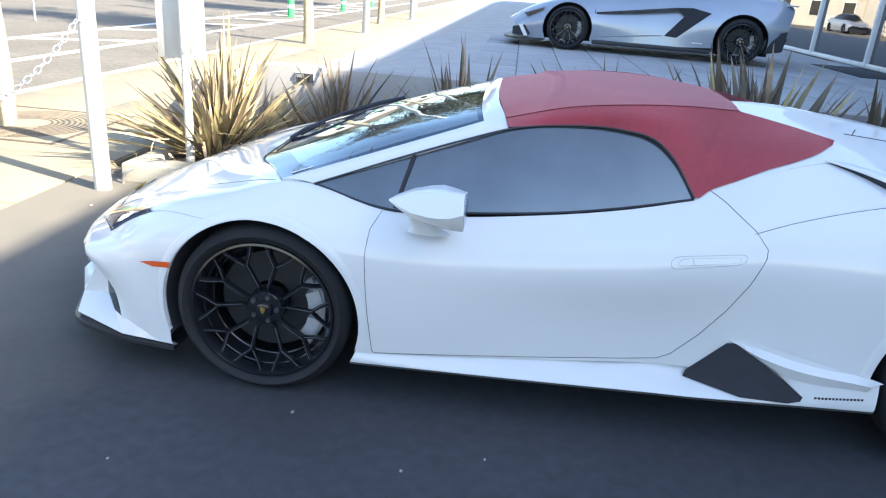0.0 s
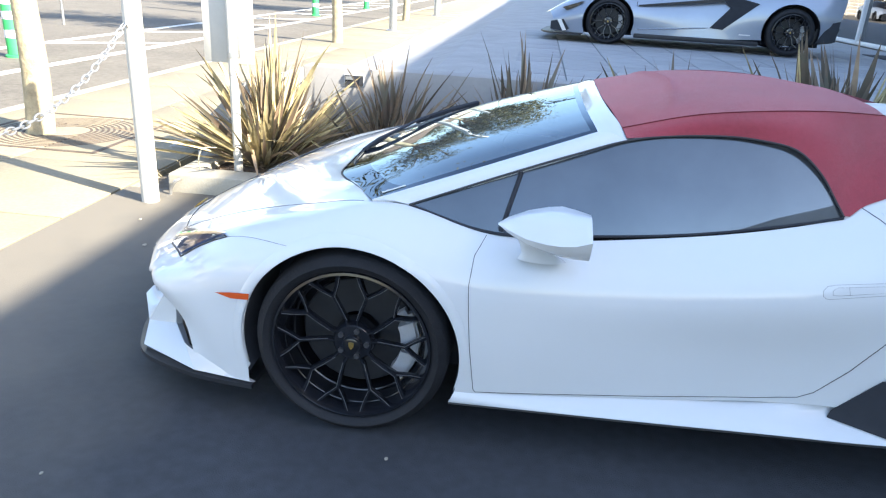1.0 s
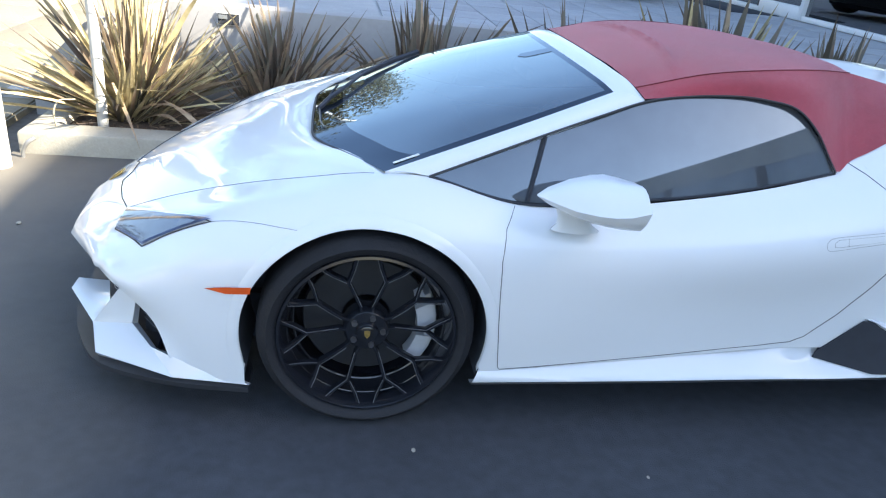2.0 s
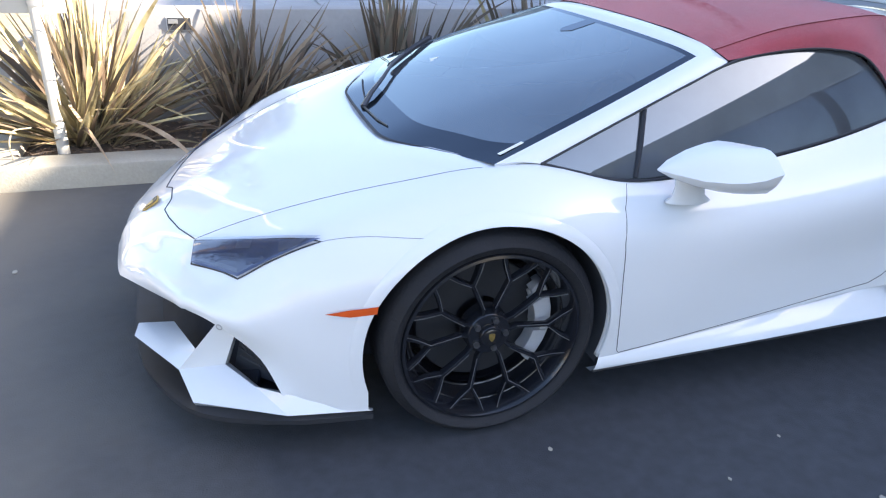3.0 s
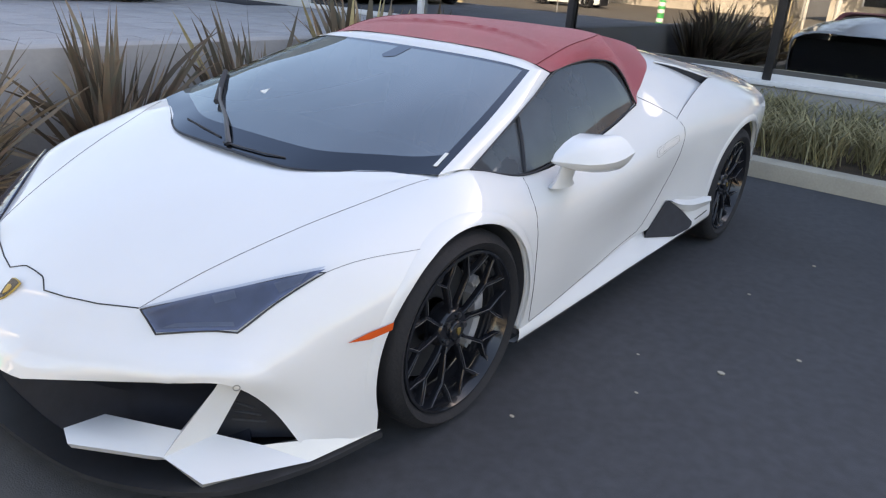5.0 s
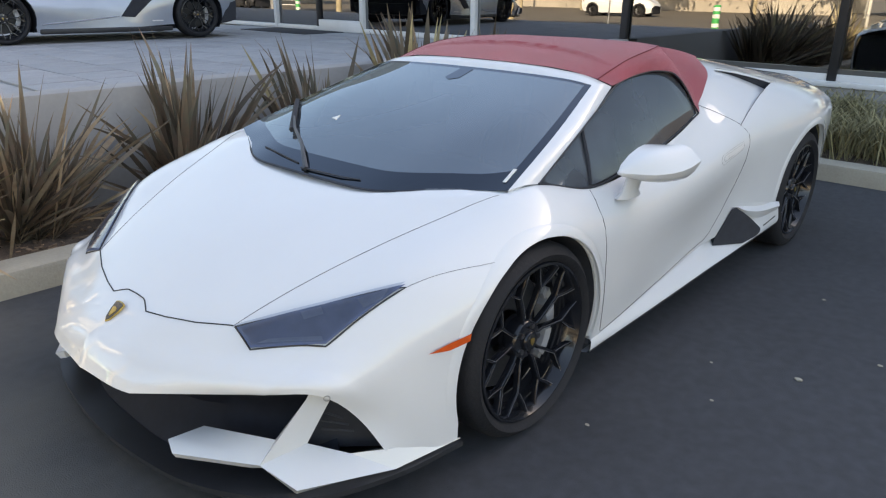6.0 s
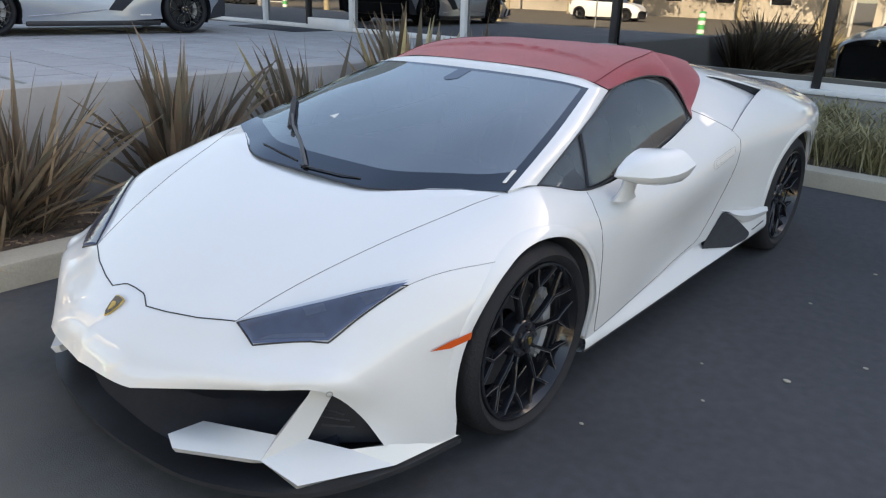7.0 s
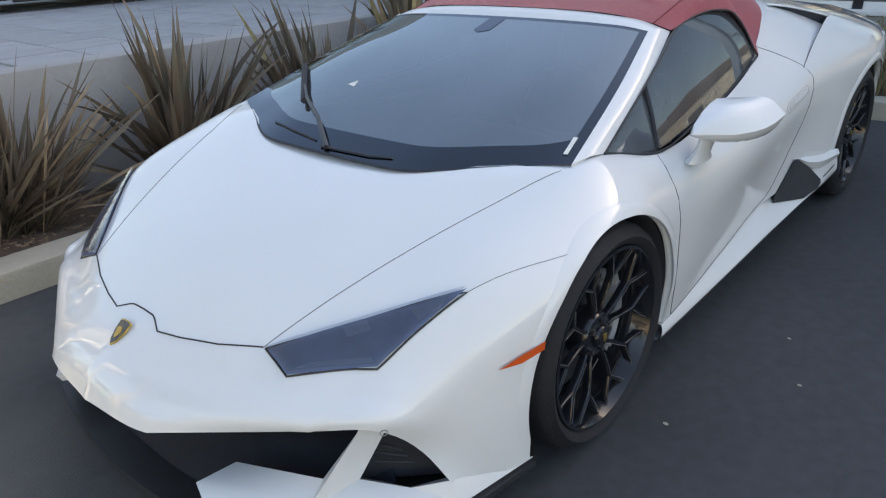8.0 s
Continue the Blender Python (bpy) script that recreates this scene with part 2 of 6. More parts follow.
def part(name, bm, material, parent=None, label="", smooth=True):
    """Links a bmesh as one mesh object, under a thing or a part."""
    ob = new(name, mesh_of(name, bm, material, smooth))
    if parent is not None:
        ob.parent = parent
    return tagged(ob, label)


def thing(name, label, category, m=None, group="", kind=""):
    ob = new(name)
    ob.empty_display_size = 0.1
    if m is not None:
        ob.matrix_world = m
    return tagged(ob, label, category, group, kind)


def box(bm, x0, x1, y0, y1, z0, z1, bevel=0.0):
    g = bmesh.ops.create_cube(bm, size=1.0, matrix=Matrix.Translation(((x0 + x1) / 2, (y0 + y1) / 2, (z0 + z1) / 2)) @ Matrix.Diagonal((x1 - x0, y1 - y0, z1 - z0, 1)))
    if bevel > 0:
        es = list({e for v in g["verts"] for e in v.link_edges})
        bmesh.ops.bevel(bm, geom=es, offset=bevel, segments=2, affect="EDGES", profile=0.5)
    return bm


def boxes(*specs, bevel=0.0):
    bm = bmesh.new()
    for s in specs:
        box(bm, *s, bevel=bevel)
    return bm


def spline(pts, t):
    """Smooth curve through pts; t is an array in 0..len-1."""
    p = np.asarray(pts, float)
    t = np.clip(np.asarray(t, float), 0, len(p) - 1)
    i = np.minimum(t.astype(int), len(p) - 2)
    u = (t - i)[:, None]
    d = np.linalg.norm(np.diff(p, axis=0), axis=1) + 1e-9
    slope = np.diff(p, axis=0) / d[:, None]
    tan = np.empty_like(p)
    tan[0], tan[-1] = slope[0], slope[-1]
    for k in range(1, len(p) - 1):
        tan[k] = (slope[k - 1] * d[k] + slope[k] * d[k - 1]) / (d[k - 1] + d[k])
    m0, m1 = tan[i] * d[i][:, None], tan[i + 1] * d[i][:, None]
    a, b = p[i], p[i + 1]
    return (2 * u**3 - 3 * u**2 + 1) * a + (u**3 - 2 * u**2 + u) * m0 + (-2 * u**3 + 3 * u**2) * b + (u**3 - u**2) * m1


def smooth_line(pts, n):
    return spline(pts, np.linspace(0, len(pts) - 1, n))


def even(pts, n, fine=200):
    """n points at even steps along the smooth curve through pts."""
    q = smooth_line(pts, fine)
    s = np.r_[0, np.cumsum(np.linalg.norm(np.diff(q, axis=0), axis=1))]
    w = np.linspace(0, s[-1], n)
    return np.stack([np.interp(w, s, q[:, k]) for k in range(3)], 1)


def grid_bm(g, bm=None, keep=None):
    """Faces over a grid of points g[i][j]."""
    bm = bm or bmesh.new()
    v = [[bm.verts.new(Vector(p)) for p in row] for row in g]
    for i in range(len(v) - 1):
        for j in range(len(v[0]) - 1):
            if keep is None or keep(i, j):
                try:
                    bm.faces.new((v[i][j], v[i][j + 1], v[i + 1][j + 1], v[i + 1][j]))
                except ValueError:
                    pass
    return bm


def loft(curves, n, m, bm=None):
    """A smooth sheet through several curves: n points along, m across."""
    rows = [even(c, n) for c in curves]
    g = [smooth_line([r[i] for r in rows], m) for i in range(n)]
    return grid_bm(g, bm)


def thick(bm, t):
    """Gives a sheet thickness t against its normals."""
    bmesh.ops.recalc_face_normals(bm, faces=bm.faces[:])
    bmesh.ops.solidify(bm, geom=bm.faces[:], thickness=t)
    return bm


def mirror_y(bm):
    """Adds the mirror image on the other side of the car's middle."""
    g = bmesh.ops.duplicate(bm, geom=bm.verts[:] + bm.edges[:] + bm.faces[:])
    vs = [e for e in g["geom"] if isinstance(e, bmesh.types.BMVert)]
    for v in vs:
        v.co.y = -v.co.y
    bmesh.ops.reverse_faces(bm, faces=[e for e in g["geom"] if isinstance(e, bmesh.types.BMFace)])
    return bm


def flip(bm):
    for v in bm.verts:
        v.co.y = -v.co.y
    bmesh.ops.reverse_faces(bm, faces=bm.faces[:])
    return bm


def tube(pts, r, bm=None, sides=6, ends=True, taper=None):
    """A tube along the points; taper: radius at the far end."""
    bm = bm or bmesh.new()
    pts = [Vector(p) for p in pts]
    rings = []
    side = None
    for k, p in enumerate(pts):
        d = (pts[min(k + 1, len(pts) - 1)] - pts[max(k - 1, 0)]).normalized()
        if side is None or abs(side.dot(d)) > 0.99:
            side = d.orthogonal().normalized()
        side = (side - d * side.dot(d)).normalized()
        up = d.cross(side)
        rr = r if taper is None else r + (taper - r) * k / (len(pts) - 1)
        rings.append([bm.verts.new(p + rr * (math.cos(a) * side + math.sin(a) * up)) for a in (2 * math.pi * q / sides for q in range(sides))])
    for a, b in zip(rings, rings[1:]):
        for q in range(sides):
            bm.faces.new((a[q], a[(q + 1) % sides], b[(q + 1) % sides], b[q]))
    if ends:
        bm.faces.new(rings[0][::-1])
        bm.faces.new(rings[-1])
    return bm


def lathe(profile, n=48, axis="y", bm=None, arc=None):
    """Turns a profile of (radius, along) round an axis."""
    bm = bm or bmesh.new()
    rows = []
    for k in range(n):
        a = 2 * math.pi * k / n
        row = []
        for r, h in profile:
            c, s = r * math.cos(a), r * math.sin(a)
            row.append(bm.verts.new((c, h, s) if axis == "y" else (c, s, h)))
        rows.append(row)
    for k in range(n):
        a, b = rows[k], rows[(k + 1) % n]
        for q in range(len(profile) - 1):
            bm.faces.new((a[q], b[q], b[q + 1], a[q + 1]))
    bmesh.ops.remove_doubles(bm, verts=bm.verts[:], dist=1e-6)
    bmesh.ops.recalc_face_normals(bm, faces=bm.faces[:])
    return bm


def prism(poly, axis, lo, hi, bm=None, bevel=0.0):
    """A solid from a flat outline: axis is the way it is drawn out."""
    bm = bm or bmesh.new()
    put = {"x": lambda a, b, h: (h, a, b), "y": lambda a, b, h: (a, h, b), "z": lambda a, b, h: (a, b, h)}[axis]
    lower = [bm.verts.new(put(a, b, lo)) for a, b in poly]
    upper = [bm.verts.new(put(a, b, hi)) for a, b in poly]
    fs = [bm.faces.new(lower[::-1]), bm.faces.new(upper)]
    n = len(poly)
    for k in range(n):
        fs.append(bm.faces.new((lower[k], lower[(k + 1) % n], upper[(k + 1) % n], upper[k])))
    bmesh.ops.recalc_face_normals(bm, faces=fs)
    if bevel > 0:
        bmesh.ops.bevel(bm, geom=list({e for f in fs for e in f.edges}), offset=bevel, segments=2, affect="EDGES", profile=0.5)
    return bm


def cylinder(bm, p0, p1, r, sides=16, r1=None):
    return tube([p0, p1], r, bm, sides, True, r1)


def inside(poly, a, b):
    hit = False
    for (x0, y0), (x1, y1) in zip(poly, poly[1:] + poly[:1]):
        if (y0 > b) != (y1 > b) and a < (x1 - x0) * (b - y0) / (y1 - y0) + x0:
            hit = not hit
    return hit


def cut_out(bm, poly, axes, test=None):
    """Cuts the outline (drawn over two axes) into the mesh and returns the faces inside it."""
    i, j = axes
    k = 3 - i - j
    for (a0, b0), (a1, b1) in zip(poly, poly[1:] + poly[:1]):
        lo_a, hi_a, lo_b, hi_b = min(a0, a1) - 1e-4, max(a0, a1) + 1e-4, min(b0, b1) - 1e-4, max(b0, b1) + 1e-4
        fs = []
        for f in bm.faces:
            if test and not test(f):
                continue
            aa, bb = [v.co[i] for v in f.verts], [v.co[j] for v in f.verts]
            if max(aa) >= lo_a and min(aa) <= hi_a and max(bb) >= lo_b and min(bb) <= hi_b:
                fs.append(f)
        if not fs:
            continue
        co, no = [0, 0, 0], [0, 0, 0]
        co[i], co[j] = a0, b0
        no[i], no[j] = b1 - b0, a0 - a1
        es = list({e for f in fs for e in f.edges})
        vs = list({v for f in fs for v in f.verts})
        bmesh.ops.bisect_plane(bm, geom=vs + es + fs, plane_co=co, plane_no=Vector(no).normalized(), dist=1e-5)
    out = []
    for f in bm.faces:
        if test and not test(f):
            continue
        c = f.calc_center_median()
        if inside(poly, c[i], c[j]):
            out.append(f)
    return out


def take(bm, faces):
    """Moves faces out of bm into a bmesh of their own."""
    other = bmesh.new()
    seen = {}
    for f in faces:
        vs = []
        for v in f.verts:
            if v.index not in seen or seen[v.index][0] is not v:
                pass
            key = v
            if key not in seen:
                seen[key] = other.verts.new(v.co)
            vs.append(seen[key])
        other.faces.new(vs)
    bmesh.ops.delete(bm, geom=faces, context="FACES")
    return other

# ---- ground, kerbs, walls, terrace ----
TERR = 0.64


def sheet(name, corners, material, label, category):
    bm = bmesh.new()
    bm.faces.new([bm.verts.new(c) for c in corners])
    ob = part(name, bm, material, smooth=False)
    return tagged(ob, label, category, kind="structure")


sheet("ground", [(-400, -400, -0.06), (400, -400, -0.06), (400, 400, -0.06), (-400, 400, -0.06)], M_ROAD, "wide plain of worn grey street asphalt", "ground")
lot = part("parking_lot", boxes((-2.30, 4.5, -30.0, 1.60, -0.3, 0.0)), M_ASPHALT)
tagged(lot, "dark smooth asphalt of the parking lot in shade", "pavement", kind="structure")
road_bed = part("road", boxes((-16.0, -4.92, -60, 90, -0.3, -0.03)), M_ROAD)
tagged(road_bed, "sunlit grey street asphalt with white lane lines", "road", kind="structure")
for x0, x1 in ((-6.78, -6.60), (-8.68, -8.50)):
    part("lane_line", boxes((x0, x1, -60, 90, -0.03, -0.022)), M_LINE, road_bed, "worn white painted line")
for k in range(9):
    y = 9.6 + 3.1 * k
    bm = prism([(-8.5, y), (-8.5, y + 0.22), (-6.78, y + 1.42), (-6.78, y + 1.2)], "z", -0.03, -0.0225)
    part("hatch_line", bm, M_LINE, road_bed)

sidewalk = part("pavement", boxes((-4.80, -2.31, -40, 80, -0.3, -0.014)), M_WALK)
tagged(sidewalk, "sunlit pale concrete sidewalk with saw-cut joints", "pavement", kind="structure")
kerb = part("kerb", boxes((-4.96, -4.80, -40, 80, -0.3, 0.0), bevel=0.015), M_CURB)
tagged(kerb, "pale concrete street kerb", "kerb", kind="structure")

bed = part("planter_soil", boxes((-1.92, 4.45, 1.76, 2.60, -0.3, 0.07)), M_SOIL)
tagged(bed, "dark brown planter soil strewn with bark", "soil", kind="structure")


def kerb_run(name, x0, x1, y0, y1, z1, label):
    """A cast kerb with rounded arrises and joints every 3 m."""
    ob = thing(name, label, "kerb", kind="structure")
    along_x = x1 - x0 > y1 - y0
    a, b = (x0, x1) if along_x else (y0, y1)
    while a < b - 0.01:
        c = min(a + 2.98, b)
        spec = (a, c, y0, y1, -0.25, z1) if along_x else (x0, x1, a, c, -0.25, z1)
        part("kerb_stone", boxes(spec, bevel=0.022), M_CURB, ob)
        a = c + 0.012
    return ob


kerb_run("planter_kerb", -1.98, 4.42, 1.565, 1.785, 0.135, "weathered pale concrete planter kerb")
kerb_run("planter_kerb_end", -1.99, -1.82, 1.80, 2.60, 0.125, "short concrete kerb closing the planter")
kerb_run("rear_kerb", 4.42, 4.64, -14.0, 1.80, 0.14, "pale concrete kerb before the grass bed")
rear_bed = part("grass_bed_soil", boxes((4.64, 6.98, -14.0, 2.6, -0.3, 0.08)), M_SOIL)
tagged(rear_bed, "dry soil bed under strap grass", "soil", kind="structure")

retaining = part("wall_retaining", boxes((-1.30, 6.98, 2.60, 2.80, -0.3, 0.815), bevel=0.008), M_WALL)
tagged(retaining, "smooth grey rendered retaining wall with pale top", "wall", kind="structure")
bm = bmesh.new()
prism([(-1.30, -0.3), (-1.30, 0.80), (-1.86, 0.62), (-2.25, 0.22), (-2.25, -0.3)], "y", 2.60, 2.80, bm, bevel=0.006)
wing = part("wall_wing", bm, M_WALL)
tagged(wing, "sloping end of the rendered retaining wall", "wall", kind="structure")
# step lights let into the wall face
step_light = thing("step_light", "small dark recessed step light in the retaining wall", "light fitting")
part("housing", boxes((-0.962, -0.802, 2.590, 2.62, 0.682, 0.768)), M_FRAME, step_light, "pale metal surround")
part("recess", boxes((-0.956, -0.808, 2.583, 2.60, 0.687, 0.763)), M_MATTE, step_light)
part("louvre", boxes((-0.95, -0.89, 2.574, 2.59, 0.728, 0.755)), M_GALV, step_light)

# terrace: a sloping apron from the street, then a flat paved court
bm = bmesh.new()
apron = [(-2.62, 0.0), (-2.0, 0.18), (-0.55, 0.585), (0.3, TERR - 0.02), (7.0, TERR - 0.02), (7.0, -0.3), (-2.62, -0.3)]
prism(apron, "y", 2.80, 60.0, bm)
terrace = part("terrace", bm, M_COURT, smooth=False)
tagged(terrace, "raised paved court in front of the showroom", "pavement", kind="structure")

# ---- the white car ----
# Lines of the left half, nose to tail, drawn with y outwards.
LINE_A = [(-1.095, 0, .340), (-1.065, 0, .402), (-.985, 0, .468), (-.905, 0, .515), (-.72, 0, .615), (-.54, 0, .688), (-.36, 0, .738), (-.10, 0, .792), (.45, 0, .82),
          (1.0, 0, .95), (1.62, 0, 1.14), (1.95, 0, 1.165), (2.25, 0, 1.138), (2.62, 0, 1.085), (3.05, 0, 1.0), (3.38, 0, .93), (3.52, 0, .90)]
LINE_B = [(-1.066, .275, .350), (-1.036, .285, .400), (-.953, .285, .462), (-.812, .44, .532), (-.64, .505, .615), (-.43, .585, .695), (-.20, .672, .765), (.0, .752, .817), (.45, .74, .80),
          (1.0, .70, .90), (1.62, .40, 1.105), (1.92, .40, 1.125), (2.25, .45, 1.068), (2.62, .56, 1.0), (3.05, .54, .945), (3.36, .54, .915), (3.46, .54, .885)]
LINE_C = [(-.856, .66, .414), (-.856, .667, .441), (-.800, .652, .480), (-.72, .69, .525), (-.60, .76, .59), (-.46, .81, .662), (-.2, .845, .74), (.12, .802, .826), (.45, .83, .765),
          (1.0, .79, .79), (1.5, .735, .875), (1.9, .665, 1.0), (2.25, .745, .985), (2.62, .80, .94), (3.05, .74, .90), (3.34, .70, .87), (3.42, .70, .84)]
LINE_D = [(-.780, .785, .430), (-.770, .795, .448), (-.70, .812, .470), (-.60, .845, .50), (-.50, .885, .545), (-.36, .925, .60), (-.17, .948, .675), (.05, .95, .712), (.45, .915, .68),
          (1.0, .905, .67), (1.5, .90, .73), (1.85, .90, .80), (2.25, .925, .84), (2.62, .945, .85), (3.02, .905, .82), (3.28, .85, .79), (3.34, .82, .77)]
LINE_E = [(-.66, .812, .305), (-.64, .826, .317), (-.60, .853, .335), (-.55, .88, .37), (-.46, .91, .40), (-.36, .935, .43), (-.18, .955, .47), (.05, .962, .49), (.45, .945, .44),
          (1.0, .90, .42), (1.5, .875, .44), (1.85, .905, .50), (2.25, .95, .53), (2.62, .965, .54), (3.02, .93, .54), (3.26, .87, .53), (3.32, .84, .52)]
LINE_F = [(-.61, .855, .20), (-.59, .862, .195), (-.55, .875, .185), (-.50, .89, .17), (-.44, .91, .155), (-.36, .923, .148), (-.18, .93, .15), (.05, .93, .16), (.43, .93, .215),
          (1.0, .89, .245), (1.53, .862, .28), (1.85, .90, .30), (2.25, .945, .30), (2.62, .95, .28), (3.02, .91, .25), (3.25, .85, .25), (3.30, .82, .25)]
STEPS = 6   # samples per station
RINGS = [0, .12, .25, .37, .5, .62, .75, .87, 1, 1.15, 1.3, 1.45, 1.6, 1.75, 1.88, 2, 2.12, 2.25, 2.4, 2.55, 2.7, 2.85, 3, 3.2, 3.4, 3.6, 3.8, 4, 4.25, 4.5, 4.75, 5]
ARCH_F = (-0.006, 0.328, 0.384)
ARCH_R = (2.615, 0.345, 0.392)


def body_half():
    n = (len(LINE_A) - 1) * STEPS + 1
    t = np.linspace(0, len(LINE_A) - 1, n)
    lines = [spline(c, t) for c in (LINE_A, LINE_B, LINE_C, LINE_D, LINE_E, LINE_F)]
    g = [spline([l[i] for l in lines], RINGS) for i in range(n)]
    # the nose's lower lip runs straight from its middle piece to the corner
    b_, c_ = RINGS.index(1), RINGS.index(2)
    for i in range(STEPS + 3):
        hold = 1 - i / (STEPS + 3)
        for k in range(b_ + 1, c_):
            flat = g[i][b_] + (g[i][c_] - g[i][b_]) * (RINGS[k] - 1)
            g[i][k] = g[i][k] + (flat - g[i][k]) * hold
    for row in g:
        row[0][1] = 0.0
    # the bonnet is one even curve
    top = [(i, k) for i in range(n) for k in range(b_ + 1) if -.91 < g[i][k][0] < .02 and i < 9 * STEPS]
    x, y, z = np.array([g[i][k] for i, k in top]).T
    terms = np.stack([x ** a * y ** (2 * b) for a in range(5) for b in range(4)], -1)
    even_z = terms @ np.linalg.lstsq(terms, z, rcond=None)[0]
    for (i, k), h in zip(top, even_z):
        hold = np.interp(RINGS[k], [.62, .95], [1, 0]) * np.interp(g[i][k][0], [-.91, -.84], [0, 1])
        g[i][k][2] += (h - g[i][k][2]) * hold
    belt = RINGS.index(2)
    # open under the windscreen and the cabin
    foot = lambda y: np.interp(y, [0, .18, .32, .56, .772, .80], [-.205, -.203, -.194, -.078, .031, .17]) + .03
    bm = grid_bm(g, None, lambda i, j: not (j < belt and i < 10 * STEPS and i >= 5 * STEPS and g[i][j][0] > foot(g[i][j][1])))
    bmesh.ops.remove_doubles(bm, verts=bm.verts[:], dist=1e-5)
    deck = [v for v in bm.verts if v.co.x > 1.72 and v.co.y < (.62 if v.co.x < 2.3 else .72) and not v.is_boundary]
    for _ in range(45):
        bmesh.ops.smooth_vert(bm, verts=deck, factor=.5, use_axis_x=False, use_axis_y=False, use_axis_z=True)
    snout = [v for v in bm.verts if v.co.x < -.62 and v.co.y < .74 and v.co.y > .01 and v.co.z > .385 and not v.is_boundary]
    for _ in range(10):
        bmesh.ops.smooth_vert(bm, verts=snout, factor=.5, use_axis_x=True, use_axis_y=False, use_axis_z=True)
    bmesh.ops.recalc_face_normals(bm, faces=bm.faces[:])
    if sum(f.normal.y * f.calc_area() for f in bm.faces) < 0:
        bmesh.ops.reverse_faces(bm, faces=bm.faces[:])
    return bm


def circle(c, n=96):
    return [(c[0] + c[2] * math.cos(2 * math.pi * k / n), c[1] + c[2] * math.sin(2 * math.pi * k / n)) for k in range(n)]


DOOR = [(.445, .790), (.431, .762), (.400, .71), (.391, .62), (.398, .51), (.409, .395), (.430, .232), (.438, .222), (.95, .253), (1.37, .285), (1.50, .304), (1.545, .330), (1.63, .43), (1.70, .54), (1.755, .655), (1.79, .755),
        (1.79, .785), (1.75, .835), (1.66, .90), (1.60, .93), (1.56, .965), (1.0, .99), (.5, .95)]
SCOOP = [(1.665, .712), (1.745, .868), (2.36, .775), (2.05, .585)]   # seen from above
HOOD = [(-.890, -.001), (-.890, .052), (-.894, .067), (-.914, .112), (-.896, .20), (-.862, .32), (-.812, .445), (-.64, .512), (-.43, .594), (-.20, .681), (.0, .758), (.3, .745), (.3, -.001)]


def on_body(tree, p, way, lift=0.0015):
    """The point where a line from p along way meets the body, a little proud of it."""
    place, normal, _, _ = tree.ray_cast(Vector(p), Vector(way))
    if place is None:
        place, normal, _, _ = tree.find_nearest(Vector(p))
    if normal.dot(Vector(way)) > 0:
        normal = -normal
    return place + normal * lift


def traced(tree, pts, way, n=40, lift=0.0, closed=False):
    pts = [Vector(p) for p in pts]
    if closed:
        pts = pts + pts[:1]
    out = []
    for a, b in zip(pts, pts[1:]):
        m = max(2, int((b - a).length / 0.025))
        out += [on_body(tree, a.lerp(b, k / m), way, lift) for k in range(m)]
    out.append(on_body(tree, pts[-1], way, lift))
    return out


def patch(tree, outline, way, lift, inset=0.0, rings=5):
    """A sheet that follows the body inside an outline."""
    edge = [Vector(p) for p in outline]
    fine = []
    for a, b in zip(edge, edge[1:] + edge[:1]):
        m = max(1, int((b - a).length / 0.02))
        fine += [a.lerp(b, k / m) for k in range(m)]
    mid = sum(fine, Vector()) / len(fine)
    bm = bmesh.new()
    rows = []
    for r in range(rings):
        rows.append([bm.verts.new(on_body(tree, p.lerp(mid, r / rings), way, lift)) for p in fine])
    c = bm.verts.new(on_body(tree, mid, way, lift))
    n = len(fine)
    for a, b in zip(rows, rows[1:]):
        for k in range(n):
            bm.faces.new((a[k], a[(k + 1) % n], b[(k + 1) % n], b[k]))
    for k in range(n):
        bm.faces.new((rows[-1][k], rows[-1][(k + 1) % n], c))
    bmesh.ops.recalc_face_normals(bm, faces=bm.faces[:])
    w = Vector(way)
    if sum(f.normal.dot(w) for f in bm.faces) > 0:
        bmesh.ops.reverse_faces(bm, faces=bm.faces[:])
    return bm


def lip(bm, circ, depth, test):
    """Turns the wheel arch's edge inwards."""
    es = []
    for e in bm.edges:
        if len(e.link_faces) == 1 and all(test(v.co) and abs(math.hypot(v.co.x - circ[0], v.co.z - circ[1]) - circ[2]) < 0.006 for v in e.verts):
            es.append(e)
    g = bmesh.ops.extrude_edge_only(bm, edges=es)
    for v in g["geom"]:
        if isinstance(v, bmesh.types.BMVert):
            v.co.y -= depth
    return bm


